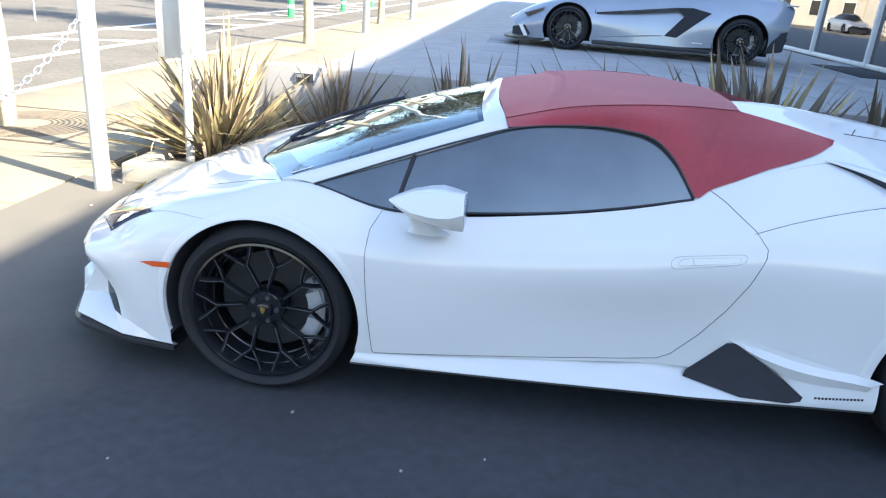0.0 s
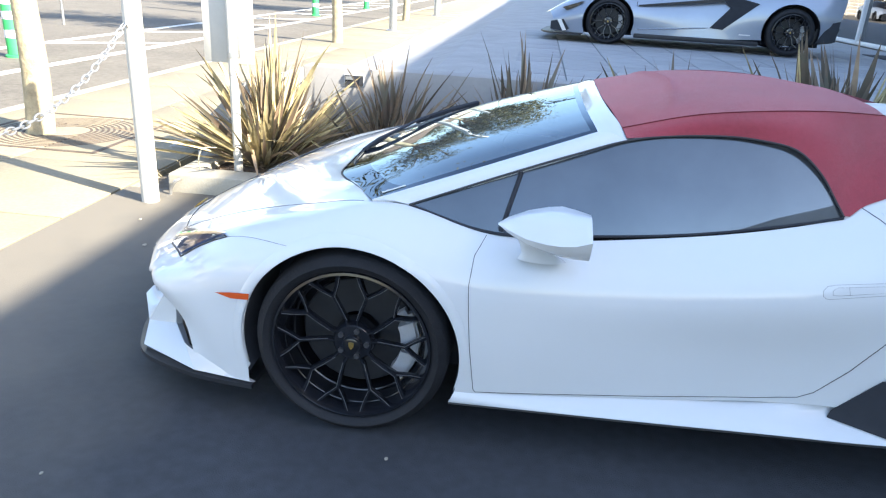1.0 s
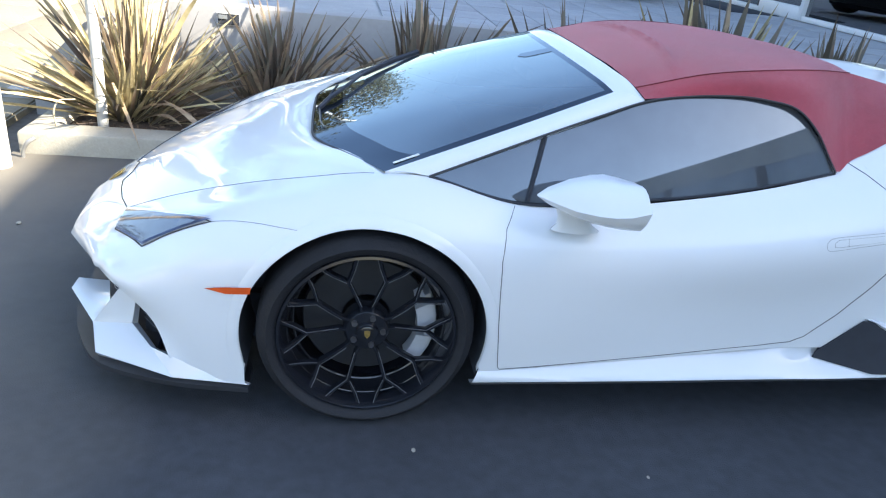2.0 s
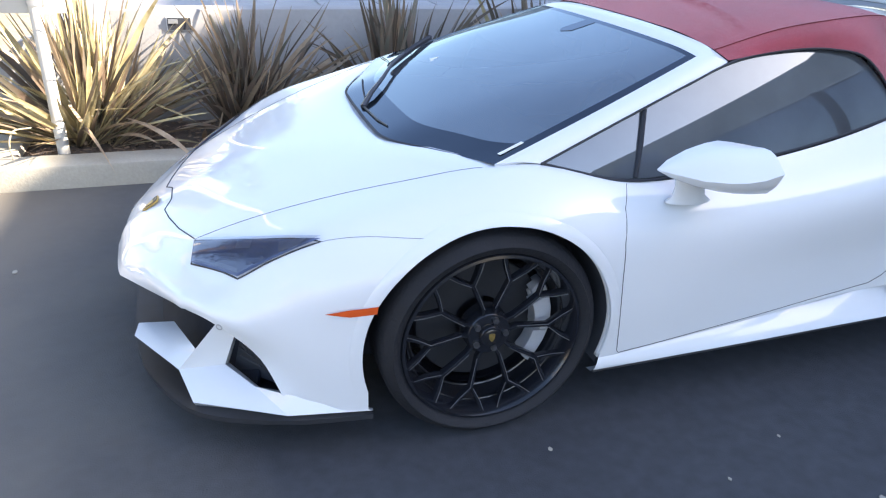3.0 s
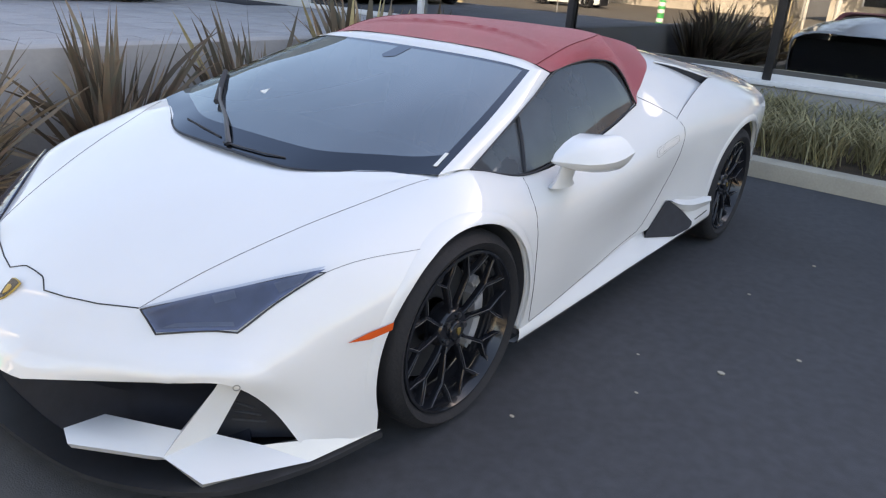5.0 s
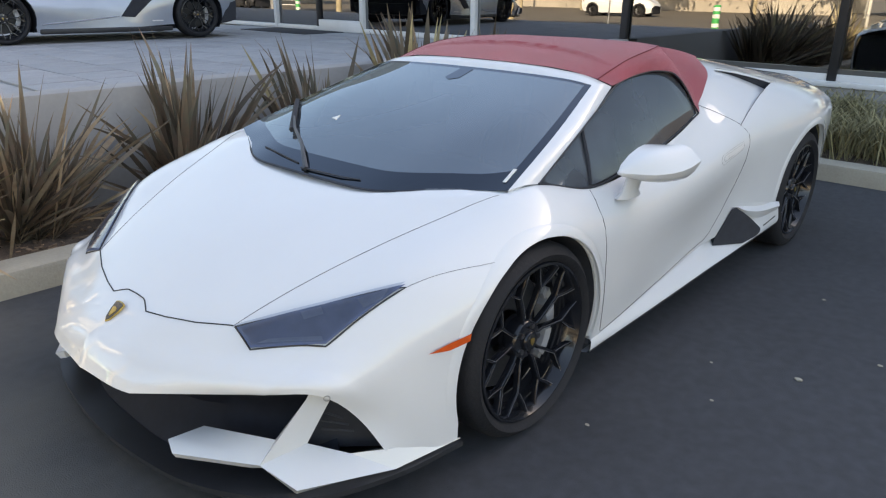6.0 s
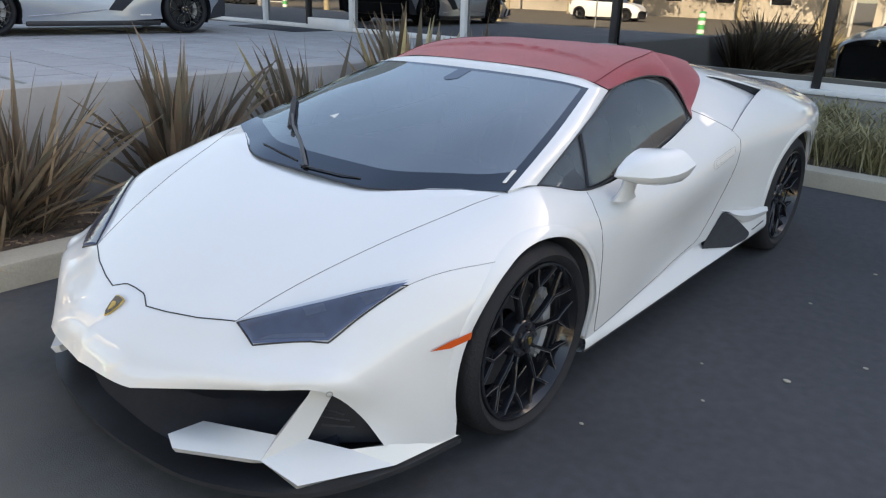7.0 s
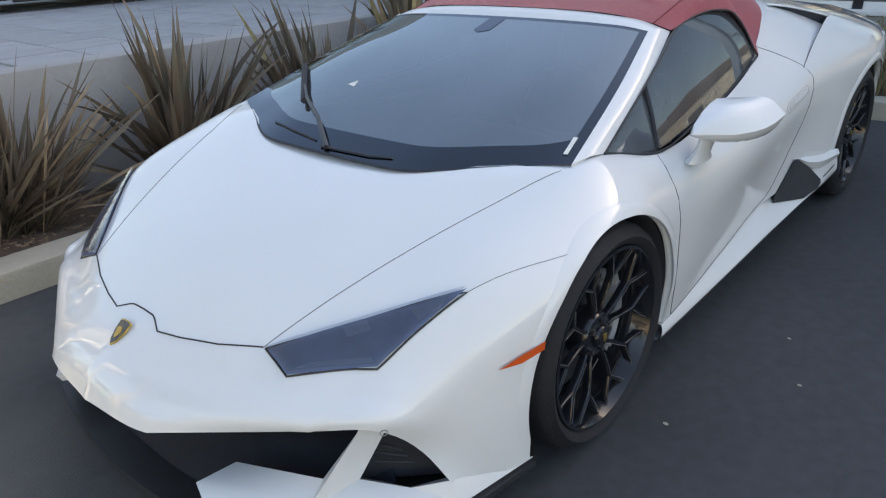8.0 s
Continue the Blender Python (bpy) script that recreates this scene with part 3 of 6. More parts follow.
# -- wheels --
def make_wheel(name, radius, width, label, grow=1.0):
    """A wheel with its outer face towards -y, its middle at the origin."""
    w = thing(name, label, "wheel")
    h = width / 2
    rim = 0.270
    prof = [(rim - .004, -h + .022), (rim + .008, -h + .006), (rim + .024, -h - .002), (radius - .030, -h + .004), (radius - .012, -h + .016), (radius - .002, -h + .036), (radius, -h * .4), (radius, h * .4),
            (radius - .002, h - .036), (radius - .015, h - .01), (rim, h - .004), (rim - .004, h - .03)]
    part("tyre", lathe(prof, 72), M_TYRE, w)
    bm = lathe([(rim - .001, -h + .020), (rim - .004, -h + .010), (rim - .012, -h + .008), (rim - .018, -h + .020), (rim - .028, -h + .05), (rim - .045, -h + .11), (rim - .05, h - .03), (rim - .004, h - .03)], 72)
    part("rim", bm, M_RIM, w)
    for r0, y in ((rim - .030, -h + .062), (rim - .046, -h + .118)):
        part("barrel_ring", lathe([(r0, y), (r0 - .004, y + .002), (r0 - .004, y + .010), (r0, y + .012)], 72), M_RING, w, "glossy ridge inside the rim")
    for k in range(5):
        rot = Matrix.Rotation(2 * math.pi * k / 5 + 0.27, 4, "Y")
        bm = bmesh.new()
        y0 = -h + .035
        for s in (-1, 1):
            ang = lambda r, d: Vector((r * math.cos(d * s), 0, r * math.sin(d * s)))
            line = [ang(.052, .30) + Vector((0, y0 + .016, 0)), ang(.085, .40) + Vector((0, y0 + .012, 0)), ang(.13, .345) + Vector((0, y0 + .005, 0)), ang(.178, .315) + Vector((0, y0, 0)), ang(.218, .44) + Vector((0, y0 - .006, 0)), ang(.258, .50) + Vector((0, y0 - .012, 0))]
            spoke(bm, line, .0056, .022)
            spoke(bm, [line[3], ang(.218, .17) + Vector((0, y0 - .006, 0)), ang(.258, .10) + Vector((0, y0 - .012, 0))], .0050, .020)
        bmesh.ops.transform(bm, matrix=rot, verts=bm.verts[:])
        part("spoke", bm, M_RIM, w)
        # thin pale lines stand in for the light glinting on the spoke edges
        bm = bmesh.new()
        for s in (-1, 1):
            ang = lambda r, d: Vector((r * math.cos(d * s), 0, r * math.sin(d * s)))
            tube([ang(r, d) + Vector((0, y0 + dy, 0)) for r, d, dy in ((.085, .445, .0105), (.13, .385, .0035), (.178, .345, -.0015), (.218, .466, -.0075), (.252, .520, -.0125))], .0013, bm, 4)
            tube([ang(r, d) + Vector((0, y0 + dy, 0)) for r, d, dy in ((.180, .286, -.0015), (.218, .146, -.0075), (.254, .082, -.0130))], .0012, bm, 4)
        bmesh.ops.transform(bm, matrix=rot, verts=bm.verts[:])
        part("bright_edge", bm, M_GLINT, w, "thin pale line painted as a glint on the spoke")
    hub = lathe([(0, -h + .030), (.030, -h + .030), (.033, -h + .034), (.034, -h + .044), (.062, -h + .048), (.070, -h + .058), (.072, -h + .11), (0, -h + .11)], 40)
    part("hub", hub, M_RIM, w)
    cap = lathe([(0, -h + .0265), (.020, -h + .027), (.024, -h + .029), (.025, -h + .034)], 32)
    part("centre_cap", cap, M_BLACK, w, "black centre cap with a small gold emblem")
    em = prism([(-.009, .011), (0, .013), (.009, .011), (.008, -.004), (0, -.014), (-.008, -.004)], "y", -h + .0235, -h + .027)
    part("emblem", em, M_GOLD, w, smooth=False)
    for k in range(5):
        a = 2 * math.pi * k / 5
        bm = bmesh.new()
        cylinder(bm, (.048 * math.cos(a), -h + .036, .048 * math.sin(a)), (.048 * math.cos(a), -h + .06, .048 * math.sin(a)), .0095, 6)
        part("wheel_bolt", bm, M_STEEL, w, smooth=False)
    disc = lathe([(.075, .02), (.192, .02), (.195, .024), (.195, .044), (.192, .048), (.075, .048)], 56)
    part("brake_disc", disc, M_DISC, w, "dark carbon brake disc")
    bm = bmesh.new()
    for a0, a1, y0, y1, r0, r1 in ((-40, -12, -.040, .010, .158, .205), (-6, 22, -.040, .010, .156, .208), (-44, 30, -.028, .004, .186, .216), (-40, 28, .012, .062, .165, .220), (27, 36, -.030, .006, .172, .200)):
        g = [[(r0 * math.cos(a), y0, r0 * math.sin(a)), (r1 * math.cos(a), y0 + .006, r1 * math.sin(a)), (r1 * math.cos(a), y1, r1 * math.sin(a)), (r0 * math.cos(a), y1, r0 * math.sin(a)), (r0 * math.cos(a), y0, r0 * math.sin(a))] for a in (radians(a0 + (a1 - a0) * k / 7) for k in range(8))]
        grid_bm(g, bm)
    bmesh.ops.remove_doubles(bm, verts=bm.verts[:], dist=1e-5)
    bmesh.ops.holes_fill(bm, edges=bm.edges[:])
    bmesh.ops.recalc_face_normals(bm, faces=bm.faces[:])
    part("brake_caliper", bm, M_CALIPER, w, "pale grey brake caliper")
    for ob in w.children_recursive:
        ob.data.transform(Matrix.Diagonal((grow, 1, grow, 1)))
    return w


def spoke(bm, line, half, deep):
    """A spoke bar with a chamfered face along a line; the face looks to -y."""
    pts = [Vector(p) for p in line]
    rings = []
    for k, p in enumerate(pts):
        d = (pts[min(k + 1, len(pts) - 1)] - pts[max(k - 1, 0)]).normalized()
        s = d.cross(Vector((0, 1, 0))).normalized()
        f = Vector((0, -1, 0))
        rings.append([bm.verts.new(p + q) for q in (s * half + f * -deep, s * half + f * -.004, s * half * .55, s * -half * .55, s * -half + f * -.004, s * -half + f * -deep)])
    for a, b in zip(rings, rings[1:]):
        for q in range(6):
            bm.faces.new((a[q], a[(q + 1) % 6], b[(q + 1) % 6], b[q]))
    bm.faces.new(rings[0][::-1])
    bm.faces.new(rings[-1])


car = thing("sports_car", "low white two-seat sports car with a closed red fabric roof", "car")


def build_body():
    from mathutils.bvhtree import BVHTree
    from mathutils.interpolate import poly_3d_calc
    bm = body_half()
    tree = BVHTree.FromBMesh(bm)
    bm.normal_update()
    skin = [([v.co.copy() for v in f.verts], [v.normal.copy() for v in f.verts]) for f in bm.faces]
    # wheel openings
    for c in (ARCH_F, ARCH_R):
        fs = cut_out(bm, circle(c), (0, 2), lambda f: f.calc_center_median().y > .55 and abs(f.calc_center_median().x - c[0]) < .6)
        low = [f for f in bm.faces if abs(f.calc_center_median().x - c[0]) < c[2] - .012 and f.calc_center_median().z < c[1] and f.calc_center_median().y > .55]
        bmesh.ops.delete(bm, geom=list(set(fs) | set(low)), context="FACES")
        lip(bm, c, .022, lambda co: co.y > .5)
    hood_faces = cut_out(bm, HOOD, (0, 1), lambda f: f.calc_center_median().z > .42 and f.calc_center_median().x < .4)
    hood = take(bm, hood_faces)
    door_faces = cut_out(bm, DOOR, (0, 2), lambda f: .3 < f.calc_center_median().x < 2.0 and f.calc_center_median().y > .5)
    door = take(bm, door_faces)
    side = lambda f: f.calc_center_median()
    bmesh.ops.delete(bm, geom=cut_out(bm, SCOOP, (0, 1), lambda f: 1.5 < f.calc_center_median().x < 2.5 and f.calc_center_median().z > .77), context="FACES")
    groups = {"front_fender": [], "front_bumper": [], "rear_quarter": [], "engine_deck": []}
    for f in bm.faces:
        c = side(f)
        if c.x < .8:
            k = "front_bumper" if c.x < -.36 and c.z < .50 + max(0, c.x + .82) * .42 or c.x < -.80 else "front_fender"
        else:
            k = "rear_quarter" if c.y > .56 else "engine_deck"
        groups[k].append(f)
    made = {}
    for k in list(groups)[:]:
        other = bmesh.new()
        seen = {}
        for f in groups[k]:
            vs = []
            for v in f.verts:
                if v not in seen:
                    seen[v] = other.verts.new(v.co)
                vs.append(seen[v])
            other.faces.new(vs)
        made[k] = other
    bm.free()
    for k, b in list(made.items()) + [("hood", hood)]:
        if k in ("hood", "engine_deck", "front_bumper"):
            for v in b.verts:
                v.co.y = 0.0 if abs(v.co.y) < 2e-3 else v.co.y
            mirror_y(b)
            bmesh.ops.remove_doubles(b, verts=b.verts[:], dist=1e-4)
            part(k, b, M_PAINT, car)
        else:
            other = b.copy()
            part(k, b, M_PAINT, car)
            part(k, flip(other), M_PAINT, car)
    other = door.copy()
    part("door", door, M_PAINT, car)
    part("door", flip(other), M_PAINT, car)
    # the cut panels keep the even shading of the whole skin
    for ob in [c for c in car.children if c.data and c.name.split(".")[0] in ("front_fender", "front_bumper", "rear_quarter", "engine_deck", "hood", "door")]:
        normals = []
        for v in ob.data.vertices:
            s_ = -1 if v.co.y < 0 else 1
            at, _, k, far = tree.find_nearest(Vector((v.co.x, abs(v.co.y), v.co.z)))
            n = v.normal.copy()
            if far < .0015:
                cos, nrms = skin[k]
                n = sum((m * w for m, w in zip(nrms, poly_3d_calc(cos, at))), Vector())
                n.y = 0.0 if abs(v.co.y) < 1e-3 else n.y * s_
                n = n.normalized() if n.dot(v.normal) > 0 else -n.normalized()
            normals.append(n)
        ob.data.normals_split_custom_set_from_vertices(normals)
    return tree


TREE = build_body()


def both(name, bm, material, label="", parent=None):
    """A part drawn on the +y half, made for both sides; returns the left one."""
    other = bm.copy()
    part(name, bm, material, parent or car, label)
    return part(name, flip(other), material, parent or car, label)


def seam(pts, way, r=.0011, closed=False):
    return tube(traced(TREE, pts, way, lift=.0006, closed=closed), r, None, 5, False)


SIDE, DOWN = (0, -1, 0), (0, 0, -1)
both("door_gap", seam([(x, 1.4, z) for x, z in DOOR[1:20]], SIDE), M_SEAM)
hood_pts = [(x, max(y, .0004), 1.3) for x, y in HOOD[:11]]
both("hood_gap", seam(hood_pts[:7], DOWN, .0022), M_SEAM)
both("hood_gap", seam(hood_pts[6:], DOWN, .0007), M_SEAM)
both("deck_gap", seam([(2.30, .16, 1.4), (2.25, .255, 1.4)], DOWN, .0024), M_SEAM)
both("deck_gap", seam([(2.215, .262, 1.4), (2.25, .255, 1.4), (2.40, .232, 1.4), (2.62, .20, 1.4)], DOWN, .0020), M_SEAM)
both("lamp_line", seam([(-.482, .805, 1.3), (-.38, .85, 1.3), (-.27, .90, 1.3), (-.19, .932, 1.3)], DOWN, .0006), M_SEAM)

# -- windscreen frame, glass, roof --
GLASS_BASE = [(-.205, 0, .787), (-.203, .18, .787), (-.194, .32, .788), (-.078, .56, .809), (.031, .772, .828)]
GLASS_MID = [(.27, 0, .972), (.28, .25, .972), (.305, .45, .971), (.35, .60, .968), (.40, .702, .958)]
GLASS_TOP = [(.735, 0, 1.112), (.738, .25, 1.110), (.745, .42, 1.105), (.755, .54, 1.097), (.765, .612, 1.085)]


def across(c):
    return [(x, -y, z) for x, y, z in c[::-1]] + c[1:]


GLASS_ROWS = [even(across(c), 81) for c in (GLASS_BASE, GLASS_MID, GLASS_TOP)]


def glass_at(u, v):
    """A point of the windscreen: u from side to side, v from foot to top, both 0 to 1."""
    k = u * 80
    col = [np.array([np.interp(k, range(81), r[:, q]) for q in range(3)]) for r in GLASS_ROWS]
    return spline(col, [2 * v])[0]


def band(u):
    """How far up the black printed border reaches over the wipers."""
    side = abs(2 * u - 1)
    return .120 + .06 * max(0, (side - .80) / .20) ** 2


SIDE_U, TOP_V = .022, .975
us = list(np.linspace(0, SIDE_U, 3)) + list(np.linspace(SIDE_U, 1 - SIDE_U, 47))[1:] + list(np.linspace(1 - SIDE_U, 1, 3))[1:]
printed = []
for u in us:
    b_ = band(u)
    printed.append([glass_at(u, v) for v in list(np.linspace(0, b_, 6)) + list(np.linspace(b_, TOP_V, 22))[1:] + list(np.linspace(TOP_V, 1, 3))[1:]])
inner_u = lambda i: 2 <= i < len(us) - 3
inner_v = lambda j: 5 <= j < 26
screen = part("windscreen", grid_bm(printed, None, lambda i, j: inner_u(i) and inner_v(j)), M_SCREEN, car, "dark tinted windscreen")
screen.visible_shadow = False
part("printed_border", grid_bm(printed, None, lambda i, j: not (inner_u(i) and inner_v(j))), M_FRIT, screen, "black printed border of the glass")
low_b, high_b = [], []
for p, q in zip(GLASS_BASE[:4] + [(-.03, .645, .8165)], GLASS_MID[:4] + [(.37, .645, .9645)]):
    p, q = Vector(p), Vector(q)
    up = (q - p).normalized()
    reach = .004 * max(0, 1 - (p.y / .645) ** 2)
    low_b.append(tuple(p - up * .006 + Vector((0, 0, .001))))
    high_b.append(tuple(p + up * (reach + .001) + Vector((-.001, 0, .003))))
part("cowl", loft([across(low_b), across(high_b)], 41, 6), M_COWL, car, "black plastic cowl under the wipers")
part("sensor_patch", thick(grid_bm([[Vector(glass_at(u, v)) + Vector((-.001, 0, .0015)) for v in np.linspace(.84 + abs(u - .5) * .9, .976, 6)] for u in np.linspace(.468, .526, 9)]), .0006), M_FRIT, screen, "black printed patch behind the inside mirror")
edge_ws = [GLASS_BASE[4], GLASS_MID[4], GLASS_TOP[4]]
edge_win = [(.164, .797, .829), (.53, .735, .962), (.86, .648, 1.072)]
bm = loft([edge_ws, [(.10, .789, .836), (.472, .724, .968), (.815, .634, 1.088)], edge_win], 24, 9)
both("windscreen_pillar", thick(bm, .012), M_PAINT)
top_out = [(.80, 0, 1.140), (.803, .25, 1.137), (.815, .42, 1.127), (.84, .56, 1.106), (.86, .648, 1.074)]
mid_out = [tuple((np.array(a) + np.array(b)) / 2 + np.array((0, 0, .007))) for a, b in zip(GLASS_TOP, top_out)]
part("windscreen_header", thick(loft([across(GLASS_TOP), across(mid_out), across(top_out)], 41, 7), .012), M_PAINT, car)

BELT = [(.164, .797, .829), (.45, .832, .768), (.75, .808, .778), (1.1, .775, .808), (1.42, .742, .862), (1.555, .73, .892)]
WIN_TOP = [(.53, .735, .962), (.70, .70, 1.020), (.88, .655, 1.072), (1.08, .640, 1.098), (1.275, .645, 1.100), (1.395, .662, 1.078), (1.472, .687, 1.014), (1.53, .714, .93), (1.555, .73, .892)]
top = [(.164, .797, .829)] + WIN_TOP
low_c, top_c = even(BELT, 200), even(top, 200)
g = []
for x in np.linspace(.166, 1.553, 44):
    lo = np.interp(x, low_c[:, 0], low_c[:, 2])
    hi = np.interp(x, top_c[:, 0], top_c[:, 2])
    # one gently curved sheet of glass
    g.append([(x, (.8735 - .1638 * x + .3827 * z - .016 * x * x - .5577 * z * z + .1834 * x * z) - .010, z) for z in np.linspace(lo, hi, 10)])
bm = grid_bm(g)
bmesh.ops.remove_doubles(bm, verts=bm.verts[:], dist=1e-5)
win = both("side_window", bm, M_GLASS, "dark tinted side window")
win.visible_shadow = False
both("window_seal", tube(even(BELT, 40), .0045, None, 6), M_MATTE, "black rubber window seal")
both("window_trim", tube(even([(.164, .800, .829)] + [(x, y + .002, z + .004) for x, y, z in WIN_TOP], 60), .0038, None, 6), M_SATIN, "black window trim")
both("quarter_bar", tube([(.475, .815, .770), (.500, .776, .865), (.525, .729, .955)], .008, None, 6), M_MATTE)

ROOF = [[(.80, 0, 1.143), (1.08, 0, 1.202), (1.31, 0, 1.210), (1.52, 0, 1.206), (1.765, 0, 1.188)],
        [(.803, .25, 1.140), (1.08, .25, 1.196), (1.31, .25, 1.206), (1.52, .22, 1.203), (1.765, .15, 1.186)],
        [(.822, .45, 1.128), (1.09, .46, 1.182), (1.31, .455, 1.198), (1.52, .40, 1.200), (1.762, .28, 1.181)],
        [(.846, .590, 1.100), (1.08, .588, 1.160), (1.31, .568, 1.186), (1.52, .505, 1.190), (1.755, .378, 1.172)]]
bm = loft(ROOF, 90, 26)
for v in bm.verts:
    # the front roof bow presses through the cloth
    d = v.co.x - (1.06 - .09 * (v.co.y / .6) ** 2)
    v.co.z += (.009 * math.exp(-(d / .018) ** 2) - (.010 * math.exp(d / .08) if d < 0 else 0)) * max(0, 1 - (v.co.y / .57) ** 4)
seam_line = ROOF[3][-1:] + [(1.93, .425, 1.142), (2.105, .446, 1.104)]
lower = [(.858, .652, 1.078), (.96, .650, 1.092)] + [(x, y + .003, z + .005) for x, y, z in WIN_TOP[3:]] + [(1.62, .700, .931), (1.70, .675, .957), (1.795, .646, .996), (1.906, .607, 1.035), (2.013, .544, 1.070), (2.105, .450, 1.100)]
a, b = np.vstack([even(ROOF[3], 44), even(seam_line[-3:], 17)[1:]]), even(lower, 60)
for k in range(60):
    if b[k][0] > 1.60:
        hit_, way_ = TREE.find_nearest(Vector(b[k]))[:2]
        way_ = way_ if way_.z + way_.y > 0 else -way_
        b[k] = hit_ + way_ * .004
g = []
for k in range(60):
    u = k / 59
    # slow along the seam while the lower edge turns down the pillar
    w = np.interp(u, [0, .45, .72, 1], [0, .58, .80, 1])
    p = np.array([np.interp(w * 59, range(60), a[:, q]) for q in range(3)])
    q = b[k]
    out = np.array((0, .018, .004)) * (1 - abs(2 * u - 1) ** 3)
    g.append(smooth_line([p, (p + q) / 2 + out, q], 8))
grid_bm(g, bm)
mirror_y(bm)
bmesh.ops.remove_doubles(bm, verts=bm.verts[:], dist=2e-4)
bmesh.ops.recalc_face_normals(bm, faces=bm.faces[:])
soft_top = part("soft_top", bm, M_CLOTH, car, "taut dark red fabric roof")
both("roof_seam", tube([Vector(p) + Vector((0, .001, .001)) for p in a[:44]], .0016, None, 6), M_THREAD, parent=soft_top)

# -- front end --
bm = bmesh.new()
BLADE = dict(b=(-.772, .714, .383), g=(-.724, .744, .356), gl=(-.760, .690, .224), d=(-.836, .648, .255), e=(-.895, .651, .202), f=(-.858, .768, .160), gb=(-.598, .860, .205), gm=(-.682, .786, .196),
             tip=(-1.020, .380, .222), tip_low=(-1.033, .424, .202), fi=(-.912, .390, .218), h=(-.36, .925, .150), m=(-.60, .885, .148))
vs = {k: bm.verts.new(p) for k, p in BLADE.items()}
for f in (("b", "e", "gl", "g"), ("e", "f", "gl"), ("f", "m", "gm", "gl"), ("m", "gb", "gm"), ("m", "h", "gb")):
    bm.faces.new([vs[k] for k in f])
# gently twisted top of the blade, and the strut's root behind the nose
tip_b, fi_b, d_b, e_b = (np.array(BLADE[k]) for k in ("tip", "fi", "d", "e"))
edge_f = [tip_b + (e_b - tip_b) * u for u in np.linspace(0, 1, 9)]
edge_r = [fi_b + (d_b - fi_b) * u for u in np.linspace(0, 1, 9)]
lip = [np.array(BLADE["tip_low"]) * (1 - u) + e_b * u for u in np.linspace(0, 1, 9)]
grid_bm([[r] + [p + (q - p) * w for w in np.linspace(0, 1, 5)] for r, p, q in zip(lip, edge_f, edge_r)], bm)
side_e = [e_b + (d_b - e_b) * w for w in np.linspace(0, 1, 5)]
for p, q in zip(side_e, side_e[1:]):
    bm.faces.new([bm.verts.new(c) for c in (BLADE["b"], p, q)])
root = [vs[k].co + Vector((.030, .004, .040)) for k in ("b", "g")]
bm.faces.new((vs["b"], vs["g"], bm.verts.new(root[1]), bm.verts.new(root[0])))
bmesh.ops.remove_doubles(bm, verts=bm.verts[:], dist=2e-4)
bmesh.ops.dissolve_degenerate(bm, dist=1e-4, edges=bm.edges[:])
bmesh.ops.recalc_face_normals(bm, faces=bm.faces[:])
bmesh.ops.solidify(bm, geom=bm.faces[:], thickness=.026)
bmesh.ops.recalc_face_normals(bm, faces=bm.faces[:])
both("bumper_blade", bm, M_PAINT, "white bumper blade and strut")
# dark openings behind
nose = [(x + .035, y, z + .004) for x, y, z in [(-1.095, 0, .340), (-1.066, .27, .349), (-.93, .53, .392), (-.80, .74, .42)]]
mid_g = [(-.90, 0, .24), (-.87, .27, .24), (-.76, .50, .26), (-.66, .68, .28)]
low_g = [(-.97, 0, .105), (-.95, .27, .105), (-.84, .52, .115), (-.68, .74, .13)]
part("grille", thick(loft([across(nose), across(mid_g), across(low_g)], 41, 9), .01), M_GRILLE, car, "black front grille")
bm = bmesh.new()
bm.faces.new([bm.verts.new(p) for p in ((-.690, .715, .41), (-.535, .835, .205), (-.56, .80, .165), (-.735, .635, .17))])
both("brake_duct", thick(bm, .006), M_MATTE)
bm = bmesh.new()
for z in (.255, .285, .315):
    tube([(-.715, .70, z), (-.655 - (z - .25) * .6, .775, z)], .003, bm, 5)
both("duct_slat", bm, M_MATTE)
# splitter
out_s = [(-1.066, 0, .100), (-1.050, .25, .102), (-1.022, .43, .108), (-.935, .655, .126), (-.855, .788, .144), (-.60, .897, .141), (-.362, .934, .143)]
in_s = [(-.6, 0, .100), (-.6, .2, .102), (-.6, .4, .108), (-.6, .5, .12), (-.55, .6, .134), (-.5, .7, .138), (-.362, .8, .140)]
part("splitter", thick(loft([across(out_s), across(in_s)], 61, 3), .016), M_SATIN, car, "black front splitter")
# -- head lamps --
LAMP = [(-.812, .452, .54), (-.826, .546, .485), (-.793, .594, .490), (-.70, .722, .518), (-.475, .808, .658), (-.64, .64, .60)]
LAMP_FLAT = [(x, y, 1.2) for x, y, z in LAMP]
def smooth_sheet(outline, lift):
    """A sheet over the lamp's outline on one gently curved surface."""
    bm = patch(TREE, outline, DOWN, 0.0)
    x, y, z = np.array([v.co for v in bm.verts]).T
    terms = lambda x, y: np.stack([x * 0 + 1, x, y, x * x, x * y, y * y], -1)
    fit_, *_ = np.linalg.lstsq(terms(x, y), z, rcond=None)
    for v, h in zip(bm.verts, terms(x, y) @ fit_):
        v.co.z = h + lift
    return bm


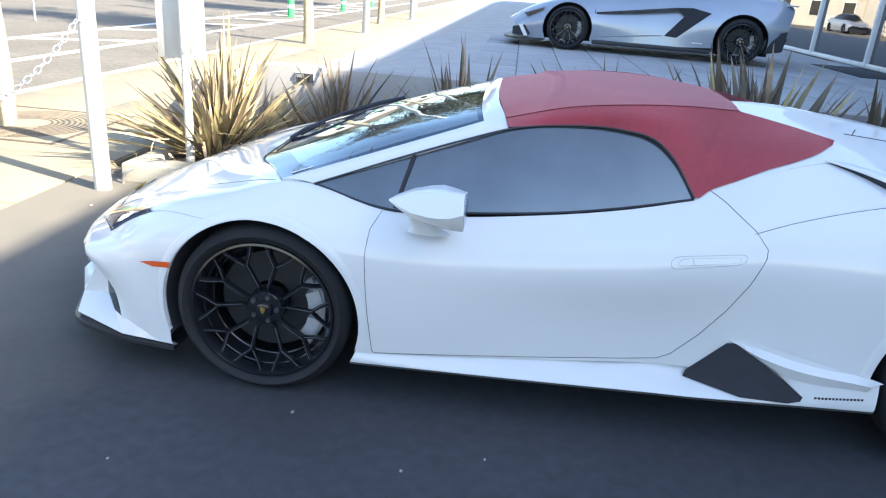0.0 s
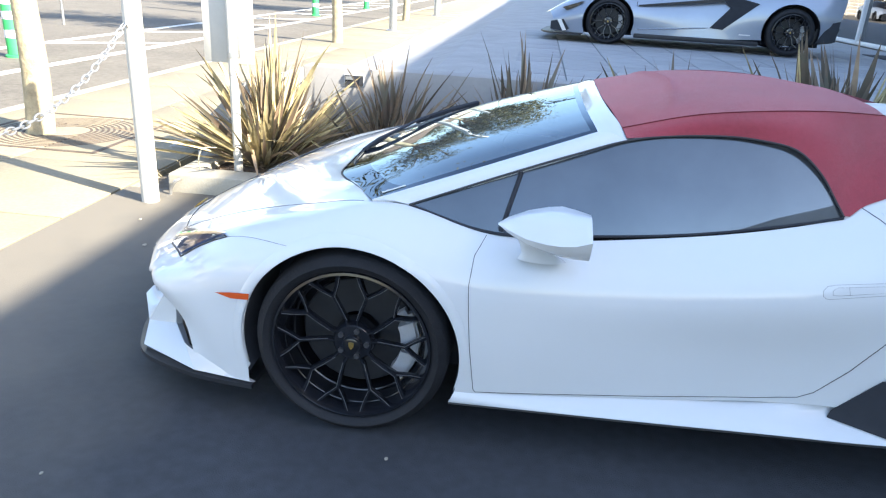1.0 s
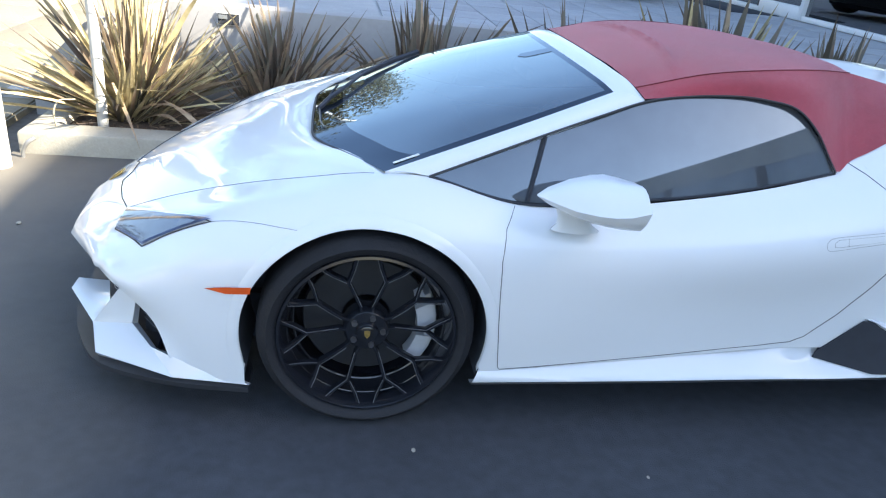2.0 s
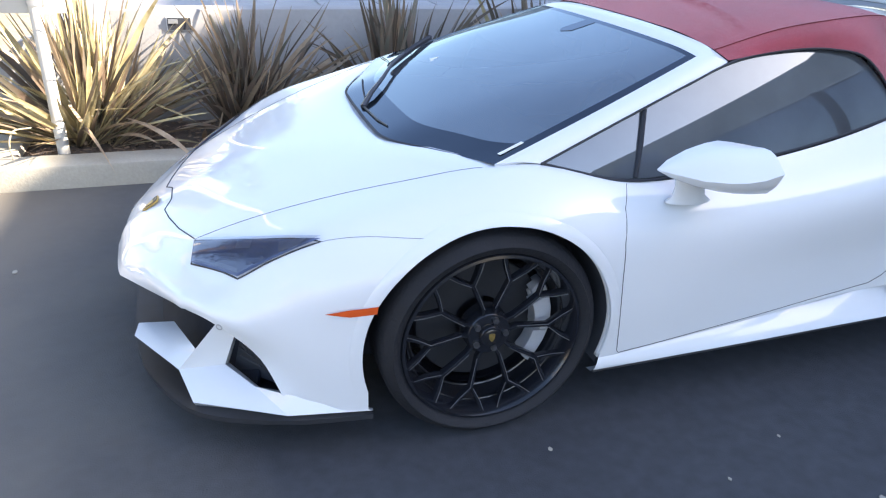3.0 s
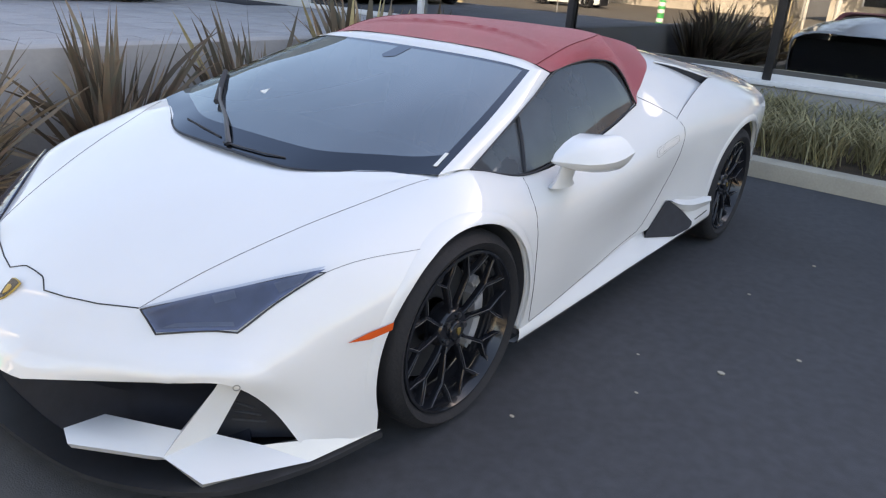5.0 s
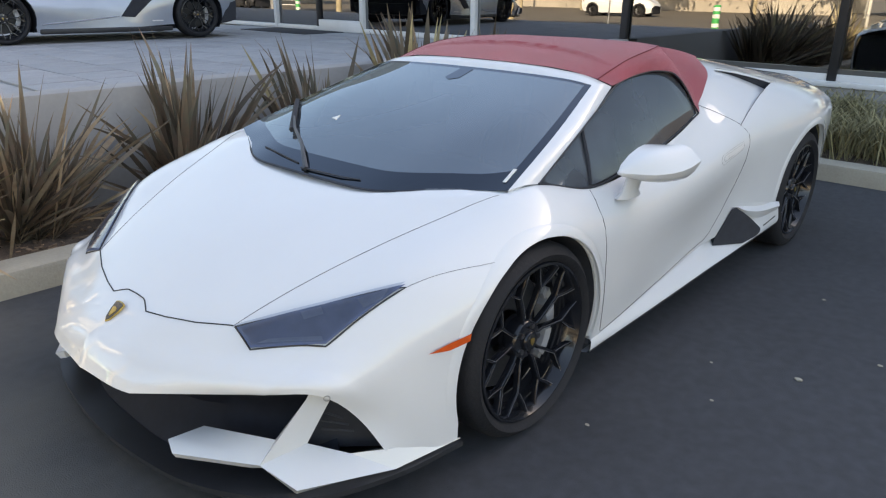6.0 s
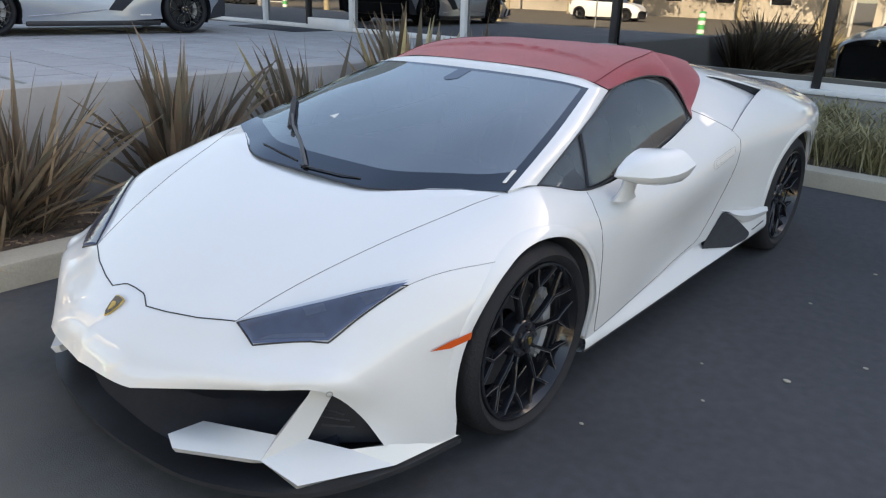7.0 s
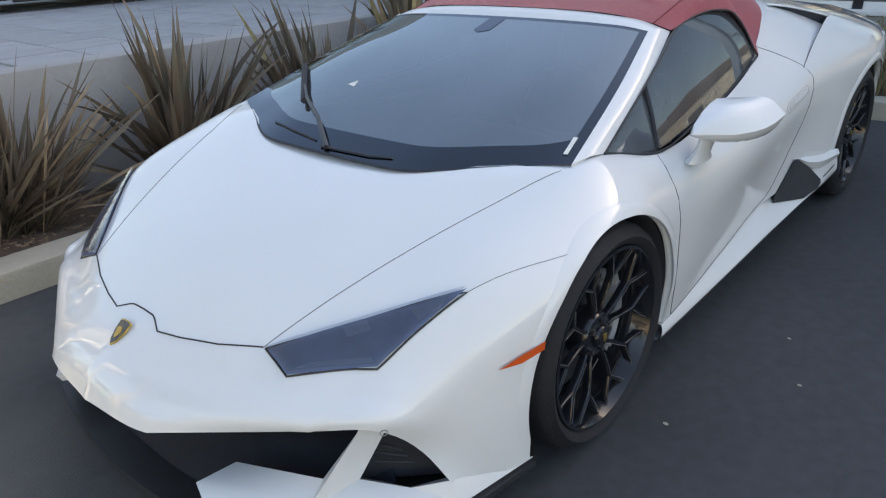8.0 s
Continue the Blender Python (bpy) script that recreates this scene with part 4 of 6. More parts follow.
both("head_lamp", smooth_sheet(LAMP_FLAT, .005), M_LAMPIN, "dark angular head lamp")
both("lens", smooth_sheet(LAMP_FLAT, .013), M_LENS)
class LampTree:
    """The lamp's bowl, to lay its reflectors on."""
    def __init__(self):
        from mathutils.bvhtree import BVHTree
        b = smooth_sheet(LAMP_FLAT, .008)
        self.tree = BVHTree.FromBMesh(b)
        b.free()

    def ray_cast(self, p, way):
        return self.tree.ray_cast(p, way)

    def find_nearest(self, p):
        return self.tree.find_nearest(p)


for shape in ([(-.690, .601), (-.649, .643), (-.659, .667), (-.699, .628)],
              [(-.580, .720), (-.509, .778), (-.543, .781), (-.587, .753)], [(-.811, .555), (-.726, .677), (-.701, .712), (-.697, .703), (-.786, .576)]):
    both("reflector", patch(LampTree(), [(x, y, 1.2) for x, y in shape], DOWN, .0008), M_GUIDE)
both("lamp_edge", tube(traced(TREE, LAMP_FLAT, DOWN, lift=.001, closed=True), .0028, None, 5, False), M_SATIN)
both("side_marker", patch(TREE, [(-.485, 1.4, .484), (-.42, 1.4, .478), (-.350, 1.4, .488), (-.346, 1.4, .511), (-.42, 1.4, .500)], SIDE, .0085), M_AMBER, "orange side marker lamp")
bm = lathe([(.0072, 0), (.0075, .0012), (.0095, .0012), (.0098, 0)], 24)
at, nrm, _, _ = TREE.find_nearest(Vector((-.744, .77, .424)))
nrm = nrm if nrm.y > 0 else -nrm
bmesh.ops.transform(bm, matrix=Matrix.Translation(at + nrm * .001) @ nrm.to_track_quat("Y", "Z").to_matrix().to_4x4(), verts=bm.verts[:])
both("parking_sensor", bm, M_GALV)
# badge on the nose
bm = prism([(-.030, .036), (-.012, .041), (.012, .041), (.030, .036), (.028, .004), (.016, -.028), (0, -.043), (-.016, -.028), (-.028, .004)], "z", -.002, .004, bevel=.0012)
nose_at, nose_n = Vector((-.965, 0, .482)), Vector((-.62, 0, .78)).normalized()
frm = Matrix.Identity(4)
right, up = Vector((0, -1, 0)), Vector((nose_n.z, 0, -nose_n.x))
for r in range(3):
    frm[r][0], frm[r][1], frm[r][2], frm[r][3] = right[r], up[r], nose_n[r], (nose_at + nose_n * .002)[r]
frm = frm @ Matrix.Diagonal((.86, .92, 1, 1))
bmesh.ops.transform(bm, matrix=frm, verts=bm.verts[:])
badge = part("badge", bm, M_GOLD, car, "small shield badge, black field with a gold rim")
bm = prism([(-.0262, .0325), (-.011, .0365), (.011, .0365), (.0262, .0325), (.0245, .005), (.014, -.025), (0, -.038), (-.014, -.025), (-.0245, .005)], "z", .0042, .0052)
bmesh.ops.transform(bm, matrix=frm, verts=bm.verts[:])
shield = part("shield", bm, M_BLACK, badge, "black shield field", smooth=False)
bm = prism([(-.015, .012), (-.004, .017), (.010, .014), (.015, .004), (.009, -.010), (.001, -.020), (-.008, -.013), (-.012, .0)], "z", .0054, .0066)
bmesh.ops.transform(bm, matrix=frm, verts=bm.verts[:])
part("emblem", bm, M_GOLD, shield, smooth=False)

# -- sills with side intakes --
SILL = [[(.378, .900, .240), (1.0, .862, .270), (1.50, .838, .305), (1.63, .838, .38), (1.75, .880, .43), (2.0, .928, .40), (2.26, .948, .345)],
        [(.362, .938, .205), (1.0, .905, .225), (1.50, .872, .252), (1.63, .848, .265), (1.76, .868, .28), (2.0, .945, .29), (2.26, .960, .30)],
        [(.348, .940, .174), (1.0, .938, .183), (1.50, .936, .193), (1.63, .936, .195), (1.76, .940, .202), (2.0, .955, .222), (2.26, .960, .235)],
        [(.346, .90, .160), (1.0, .90, .168), (1.50, .90, .182), (1.63, .90, .186), (1.76, .90, .192), (2.0, .91, .212), (2.26, .92, .225)]]
INTAKE = [(1.626, .876, .250), (1.632, .876, .268), (1.728, .900, .414), (1.760, .906, .418), (1.802, .914, .397), (1.905, .938, .334), (2.011, .958, .262), (2.005, .962, .246), (1.963, .962, .232), (1.80, .948, .226)]
bm = loft(SILL, 60, 12)
bmesh.ops.delete(bm, geom=cut_out(bm, [(x, z) for x, _, z in INTAKE], (0, 2)), context="FACES")
bmesh.ops.recalc_face_normals(bm, faces=bm.faces[:])
sill = both("side_sill", bm, M_PAINT)
both("sill_strip", tube(even([(x, y - .002, z - .003) for x, y, z in SILL[2]], 40), .0045, None, 6), M_SATIN)
from mathutils.bvhtree import BVHTree as _Tree
_b = bmesh.new()
_b.from_mesh(bpy.data.objects[sill.name].data)
flip(_b)
SILL_TREE = _Tree.FromBMesh(_b)
_b.free()
class Outer:
    """The outer one of two skins, seen along a line."""
    def ray_cast(self, p, way):
        hits = [h for h in (TREE.ray_cast(p, way), SILL_TREE.ray_cast(p, way)) if h[0] is not None]
        return min(hits, key=lambda h: h[3]) if hits else (None, None, None, None)

    def find_nearest(self, p):
        return SILL_TREE.find_nearest(p)


bm = bmesh.new()
rim_v = [bm.verts.new(p) for p in [(1.606, .872, .246), (1.612, .872, .272)] + INTAKE[2:]]
mid_v = bm.verts.new((1.82, .930, .315))
for k in range(len(INTAKE)):
    bm.faces.new((rim_v[k], rim_v[(k + 1) % len(INTAKE)], mid_v))
bmesh.ops.recalc_face_normals(bm, faces=bm.faces[:])
both("side_intake", thick(bm, .004), M_MATTE, "black triangular side intake")
ledge = [[(1.722, .884, .424), (1.86, .889, .414), (2.037, .908, .398), (2.27, .953, .350)],
         [(1.765, .914, .419), (1.815, .927, .397), (1.915, .948, .372), (2.22, .974, .342)],
         [(1.772, .905, .408), (1.830, .917, .378), (1.945, .940, .330), (2.22, .962, .316)]]
both("intake_ledge", thick(grid_bm([even(c, 16) for c in ledge]), .004), M_PAINT, "white ledge over the intake")
bm = bmesh.new()
for k in range(14):
    p = on_body(Outer(), (2.055 + .012 * k, 1.4, .265 + .0012 * k), SIDE, .0008)
    box(bm, p.x - .0042, p.x + .0042, p.y - .004, p.y, p.z - (.004 if k % 3 else .0055), p.z + .004)
both("script_bars", bm, M_SEAM)

# -- flared arch edges --
for c, a0, a1 in ((ARCH_F, -14, 196), (ARCH_R, 20, 190)):
    g = []
    for k in range(61):
        a = radians(a0 + (a1 - a0) * k / 60)
        fade = min(1, k / 8, (60 - k) / 8)
        g.append([on_body(TREE, (c[0] + r * math.cos(a), 1.4, c[1] + r * math.sin(a)), SIDE, h * fade + .0004) for r, h in ((c[2] + .0005, .0040), (c[2] + .012, .005), (c[2] + .028, .0036), (c[2] + .037, -.001))])
    both("arch_flare", grid_bm(g), M_PAINT)

# -- door handle, mirror --
HANDLE = [(1.478, .690), (1.476, .708), (1.486, .722), (1.51, .729), (1.70, .757), (1.720, .758), (1.728, .747), (1.722, .733), (1.70, .722), (1.51, .686), (1.49, .683)]
both("handle_gap", seam([(x, 1.4, z) for x, z in HANDLE], SIDE, .0004, True), M_SEAM)
INNER = [(1.505, .697), (1.503, .710), (1.515, .721), (1.69, .746), (1.706, .746), (1.710, .737), (1.70, .729), (1.525, .698)]
both("handle_gap", seam([(x, 1.4, z) for x, z in INNER], SIDE, .0004, True), M_SEAM)
both("handle_gap", seam([(1.553, 1.4, .703), (1.548, 1.4, .728)], SIDE, .0006), M_SEAM)
both("door_handle", patch(TREE, [(1.53, 1.4, .703), (1.535, 1.4, .726), (1.70, 1.4, .750), (1.715, 1.4, .735), (1.70, 1.4, .724)], SIDE, .0009), M_PAINT)
rows = []
for x, *ring in ((.469, (.926, .838), (.930, .834), (.924, .831), (.920, .835)), (.50, (.915, .857), (.968, .832), (.945, .815), (.905, .82)), (.56, (.913, .884), (1.022, .826), (.985, .797), (.902, .80)),
                 (.62, (.913, .900), (1.058, .828), (1.01, .787), (.902, .79)), (.66, (.916, .906), (1.077, .833), (1.027, .784), (.904, .785)), (.70, (.930, .903), (1.091, .842), (1.043, .785), (.908, .785)), (.746, (.950, .897), (1.106, .863), (1.057, .789), (.914, .79))):
    t_, c_, b_, i_ = [np.array((x, y, z)) for y, z in ring]
    k = min(1, (x - .469) / .1)
    bulge = (t_ + c_) / 2 + np.array((-.004, .024, .026)) * k
    low = (c_ + b_) / 2 + np.array((0, .004, -.006)) * k
    rows.append([tuple(p) for p in list(smooth_line([t_, bulge, c_], 8)) + list(smooth_line([c_, low, b_], 5))[1:] + [(b_ + i_) / 2 + np.array((0, 0, -.003 * k)), i_, (i_ + t_) / 2 + np.array((0, -.006 * k, 0)), t_]])
bm = grid_bm(rows)
bmesh.ops.remove_doubles(bm, verts=bm.verts[:], dist=1e-5)
bmesh.ops.holes_fill(bm, edges=bm.edges[:])
bmesh.ops.recalc_face_normals(bm, faces=bm.faces[:])
both("door_mirror", bm, M_PAINT, "white wedge-shaped door mirror")
bm = bmesh.new()
g = []
for x, y, z, a_, b_ in ((.615, .895, .715, .078, .034), (.605, .906, .738, .056, .024), (.592, .922, .772, .050, .021), (.580, .938, .812, .056, .023)):
    g.append([(x + a_ * math.cos(t), y + b_ * math.sin(t), z) for t in np.linspace(0, 2 * math.pi, 17)])
grid_bm(g, bm)
bmesh.ops.remove_doubles(bm, verts=bm.verts[:], dist=1e-5)
bmesh.ops.recalc_face_normals(bm, faces=bm.faces[:])
both("mirror_arm", bm, M_PAINT)
bm = grid_bm([[(.7465, .957, .890), (.7465, 1.03, .880), (.7465, 1.09, .852)], [(.7465, .935, .84), (.7465, 1.0, .835), (.7465, 1.07, .825)], [(.7465, .922, .797), (.7465, .99, .795), (.7465, 1.05, .796)]])
both("mirror_glass", thick(bm, .002), M_CHROME, "silvered mirror glass")

# -- shoulder scoops behind the doors --
rows_f, inner, outer, mouth, lip_rows = [], [], [], [], []
for u in np.linspace(0, 1, 15):
    deep = .042 * u ** 1.2
    a_, b_ = Vector(SCOOP[0]).lerp(Vector(SCOOP[3]), u), Vector(SCOOP[1]).lerp(Vector(SCOOP[2]), u)
    row = [on_body(TREE, (*a_.lerp(b_, v), 1.6), (0, 0, -1), 0) for v in np.linspace(0, 1, 9)]
    floor_ = [p + Vector((.0, -.2, -1)) * deep * (.06 + .94 * k / 8) for k, p in enumerate(row)]
    rows_f.append(floor_)
    inner.append([row[0], floor_[0]])
    outer.append([row[8], floor_[8]])
    if u == 1:
        mouth = [[p + Vector((-.012, 0, .0)), q + Vector((-.004, 0, .001))] for p, q in zip(row, floor_)]
        lip_rows = [[p + Vector((-.022, .002, .004)), p + Vector((-.018, .002, .010)), p + Vector((.02, 0, .009)), p + Vector((.08, 0, .001))] for p in row]
both("scoop_floor", grid_bm(rows_f), M_PAINT)
both("scoop_wall", grid_bm(inner), M_PAINT)
both("scoop_wall", grid_bm(outer), M_PAINT)
both("scoop_mouth", grid_bm(mouth), M_MATTE, "dark air intake slot")
both("scoop_lip", thick(grid_bm(lip_rows), .006), M_PAINT)
both("scoop_edge", tube([p[0] + Vector((0, -.001, -.001)) for p in outer], .0020, None, 5, False), M_SEAM)

# -- wipers, cabin --
part("wiper_arm", tube([(-.185, .02, .800), (-.14, .09, .834), (-.08, .18, .860), (.0, .33, .890), (.08, .44, .914)], .0115, None, 6, True, .005), M_ARM, car)
part("wiper_blade", tube([(-.005, .345, .881), (.14, .515, .920), (.262, .660, .940)], .0125, None, 5), M_MATTE, car)
part("wiper_blade", tube([(-.160, .10, .806), (-.140, .24, .814), (-.112, .385, .818)], .0036, None, 6), M_MATTE, car)
part("wiper_arm", tube([(-.184, .05, .801), (-.180, -.06, .803), (-.175, -.17, .804), (-.160, -.26, .806)], .0040, None, 6, True, .003), M_ARM, car)
part("cabin_tub", boxes((.1, 1.6, -.68, .68, .25, .45), (.2, 1.5, -.72, -.68, .25, .70), (.2, 1.5, .68, .72, .25, .70), (1.50, 1.60, -.5, .5, .3, 1.04)), M_LEATHER, car)
bm = loft([across([(-.12, 0, .77), (-.08, .40, .775), (.08, .66, .775)]), across([(.12, 0, .80), (.15, .40, .80), (.2, .66, .77)]), across([(.42, 0, .76), (.42, .40, .77), (.42, .66, .72)]), across([(.45, 0, .5), (.45, .40, .5), (.45, .70, .5)])], 21, 16)
part("dashboard", bm, M_LEATHER, car)
for s in (-1, 1):
    bm = boxes((.65, 1.2, s * .36 - .24, s * .36 + .24, .42, .58), bevel=.05)
    b2 = boxes((-.09, .09, -.23, .23, 0, .62), bevel=.06)
    bmesh.ops.transform(b2, matrix=pose(1.2, s * .36, .45, 0, 18, 0), verts=b2.verts[:])
    me = bpy.data.meshes.new("tmp")
    b2.to_mesh(me)
    b2.free()
    bm.from_mesh(me)
    bpy.data.meshes.remove(me)
    part("seat", bm, M_LEATHER, car)
bm = bmesh.new()
pts = [(0.62 + .06 * math.sin(a), -.36 + .18 * math.cos(a), .80 + .17 * math.sin(a)) for a in np.linspace(0, 2 * math.pi, 25)]
tube(pts, .014, bm, 8)
part("steering_wheel", bm, M_LEATHER, car)
part("mirror_inside", boxes((.60, .63, -.11, .11, 1.0, 1.05), bevel=.01), M_MATTE, car)
def on_glass(at, across_, up, shape):
    """A flat sticker lying on the glass."""
    bm = bmesh.new()
    bm.faces.new([bm.verts.new(Vector(at) + across_ * u + up * v) for u, v in shape])
    return thick(bm, .0008)


part("windscreen_sticker", on_glass((.135, .222, .921), Vector((0, 1, 0)), Vector((.93, 0, .36)), [(0, 0), (.040, .009), (.014, .040)]), M_PAPER, car, "small white triangular sticker", smooth=False)
edge_l = [Vector((x, -y, z)) for x, y, z in (GLASS_BASE[4], GLASS_MID[4], GLASS_BASE[3], GLASS_MID[3])]
foot_t = edge_l[0].lerp(edge_l[1], .10)
in_t = (edge_l[2].lerp(edge_l[3], .2) - foot_t).normalized()
up_t = (edge_l[1] - edge_l[0]).normalized()
part("windscreen_sticker", on_glass(foot_t + in_t * .026 + Vector((-.001, 0, .003)), in_t, up_t, [(0, 0), (.013, 0), (.013, .085), (0, .085)]), M_PAPER, car, "narrow white parking tag on the glass", smooth=False)
# underside and wheel wells
part("underbody", boxes((-.62, 3.25, -.60, .60, .125, .30)), M_MATTE, car)
for c in (ARCH_F, ARCH_R):
    for s in (-1, 1):
        bm = bmesh.new()
        g = []
        for k in range(25):
            a = math.radians(-20 + 220 * k / 24)
            r = c[2] + .004
            g.append([(c[0] + r * math.cos(a), s * y, c[1] + r * math.sin(a)) for y in (.925, .56)] + [(c[0], s * .56, c[1])])
        grid_bm(g, bm)
        part("wheel_well", bm, M_LINER, car)
part("tail_panel", boxes((3.24, 3.32, -.80, .80, .25, .80), bevel=.03), M_MATTE, car)

wheel = make_wheel("wheel", .327, .245, "black wheel with ten thin forked spokes", 1.045)
wheel_r = make_wheel("wheel", .345, .29, "black rear wheel with thin forked spokes")
for src, x, z, y in ((wheel, 0.0, .3417, .825), (wheel_r, 2.62, .345, .808)):
    twin = copy_thing(src, pose(x, y, z, 0, 0, 180))
    src.matrix_world = pose(x, -y, z)
    for w in (src, twin):
        w.parent = car
        for key in ("category",):
            if key in w:
                del w[key]

# ---- showroom building ----
FX, H_TOP, H_GLASS = 7.05, 5.62, 4.3
Y_LOW, Y_HIGH, BAY = -17.2, 42.0, 2.6
plinth = part("wall_plinth", boxes((FX - 0.05, FX + 0.25, Y_LOW, 2.6, -0.3, 0.44), bevel=0.006), M_WALL)
tagged(plinth, "grey rendered base wall of the showroom", "wall", kind="structure")
sill_run = part("window_sill", boxes((FX - 0.09, FX + 0.2, Y_LOW, 2.62, 0.444, 0.50), bevel=0.006), M_FRAME)
tagged(sill_run, "pale sill along the foot of the glass", "sill", kind="structure")
fascia = part("wall_fascia", boxes((FX - 0.02, FX + 0.35, Y_LOW, Y_HIGH, H_GLASS, H_TOP)), M_FACADE)
tagged(fascia, "pale panelled wall above the showroom glass", "wall", kind="structure")
for name, spec, label, m in (("floor", (FX, 17.0, Y_LOW, Y_HIGH, 0.3, TERR - 0.01), "dark polished showroom floor", M_TILE), ("ceiling", (FX + 0.35, 17.0, Y_LOW, Y_HIGH, H_GLASS, H_GLASS + 0.2), "plain showroom ceiling", M_INSIDE),
                             ("wall_back", (17.0, 17.2, Y_LOW, Y_HIGH, 0, H_TOP), "plain dim showroom back wall", M_INSIDE), ("wall_end", (FX, 17.2, Y_LOW - 0.2, Y_LOW, 0, H_TOP), "plain end wall of the showroom", M_FACADE),
                             ("wall_far_end", (FX, 17.2, Y_HIGH, Y_HIGH + 0.2, 0, H_TOP), "plain far end wall of the showroom", M_FACADE), ("roof", (FX, 17.2, Y_LOW, Y_HIGH, H_TOP, H_TOP + 0.02), "flat showroom roof", M_FACADE)):
    tagged(part(name, boxes(spec), m), label, name.split("_")[0], kind="structure")
k = 1
edges = []
v = 7.92 - BAY * 9
while v < Y_HIGH:
    edges.append(v)
    v += BAY
for a, b in zip(edges, edges[1:]):
    low = 0.50 if a < 2.5 else TERR
    w = thing(f"window_{k}", "tall showroom glass pane reflecting the street", "window", kind="structure")
    door = abs(a - 7.92) < 0.01
    white = a > 5 or abs(a + 0.67 + 1.78) < 1.0
    pane = part("pane", boxes((FX + 0.04, FX + 0.052, a + 0.05, b - 0.05, low + 0.07, H_GLASS - 0.06)), M_SHOPGLASS, w, smooth=False)
    pane.visible_shadow = False
    part("mullion", boxes((FX - 0.03, FX + 0.10, a - 0.045, a + 0.045, low, H_GLASS), bevel=0.005), M_FRAME if white else M_DARKFRAME, w)
    part("frame", boxes((FX - 0.02, FX + 0.09, a + 0.05, b - 0.05, low, low + 0.075), (FX - 0.02, FX + 0.09, a + 0.05, b - 0.05, H_GLASS - 0.06, H_GLASS), bevel=0.004), M_FRAME, w)
    if door:
        part("door_stile", boxes((FX - 0.01, FX + 0.07, a + 1.22, a + 1.30, low, H_GLASS), bevel=0.004), M_DARKFRAME, w)
        part("door_rail", boxes((FX - 0.025, FX + 0.08, a + 0.05, a + 1.22, low, low + 0.20), bevel=0.004), M_FRAME, w)
    k += 1
mat_ = part("door_mat", boxes((FX - 1.0, FX - 0.12, 8.3, 10.3, TERR, TERR + 0.012), bevel=0.004), M_MATTE)
tagged(mat_, "thin dark doormat before the showroom door", "mat")

# ---- street furniture ----
def bollard(m, label):
    ob = thing("post", label, "post", m, group="white chain posts")
    part("pole", lathe([(0, 0), (.058, 0), (.058, 1.30), (.054, 1.34), (.03, 1.37), (0, 1.375)], 28, "z"), M_POST, ob)
    part("chain_eye", tube([(0, -.06 - .02 * math.sin(a), 1.17 + .025 * math.cos(a)) for a in np.linspace(0, 2 * math.pi, 13)], .006, None, 6), M_GALV, ob)
    return ob


bollard(pose(-1.985, 1.33, 0), "white painted steel post holding a chain")
bollard(pose(-2.06, -1.2, 0, 0, 0, 180), "white painted steel post holding a chain")
chain = thing("chain", "galvanised steel chain sagging between two posts", "chain")
link_bm = tube([((.017 + .011 * abs(math.cos(a)) * 0) * math.sin(a) , (.034) * math.cos(a), 0) for a in np.linspace(0, 2 * math.pi, 17)], .0052, None, 6, False)
link_me = mesh_of("link", link_bm, M_GALV)
span = [Vector((-1.99 - .07 * u, 1.24 - 2.37 * u, 1.165 - 0.46 * (1 - (2 * u - 1) ** 2))) for u in np.linspace(0, 1, 400)]
arc = np.r_[0, np.cumsum([(b - a).length for a, b in zip(span, span[1:])])]
n_link = int(arc[-1] / .054)
for q in range(n_link):
    s = arc[-1] * (q + .5) / n_link
    i = int(np.searchsorted(arc, s)) - 1
    d = (span[min(i + 2, 399)] - span[max(i - 2, 0)]).normalized()
    rot = d.to_track_quat("Y", "Z").to_matrix().to_4x4() @ Matrix.Rotation(radians(90 * (q % 2) + 20), 4, "Y")
    ob = new("link", link_me)
    ob.parent = chain
    ob.matrix_world = Matrix.Translation(span[i]) @ rot

sign = thing("sign", "white metal sign plate on a slim galvanised pole", "sign", pose(-1.575, 1.87, 0))
part("pole", lathe([(0, .02), (.033, .02), (.033, 1.9), (.03, 1.915), (0, 1.92)], 20, "z"), M_POST, sign)
part("plate", boxes((-.225, .145, .036, .042, .885, 1.42), bevel=.002), M_POST, sign)
part("bracket", boxes((-.040, .040, .033, .0365, .92, 1.38), bevel=.001), M_GALV, sign)
part("clamp", lathe([(.034, .93), (.039, .93), (.039, .965), (.034, .965)], 20, "z"), M_GALV, sign)
hoop = thing("hose_hoop", "bent thin pale irrigation pipe at the planter kerb", "pipe")
part("pipe", tube(even([(-1.80, 1.72, .10), (-1.80, 1.715, .25), (-1.785, 1.73, .285), (-1.70, 1.79, .292)], 24), .005, None, 8), M_TRAY, hoop)
spout = thing("bent_pipe", "bent grey pipe stub on the sidewalk edge", "pipe")
part("pipe", tube(even([(-1.93, 1.50, .0), (-1.92, 1.50, .05), (-1.885, 1.50, .10), (-1.86, 1.52, .115)], 14), .012, None, 8), M_GALV, spout)
for x, y in ((-3.5, 17.3), (-3.5, 26.0)):
    ob = thing("street_pole", "grey steel pole on the sidewalk", "pole", pose(x, y, -.014), group="street poles")
    part("pole", lathe([(0, 0), (.11, 0), (.11, 6.0), (0, 6.0)], 20, "z"), M_GALV, ob)
    part("base", lathe([(.11, 0), (.19, 0), (.19, .03), (.13, .06), (.11, .06)], 20, "z"), M_GALV, ob)
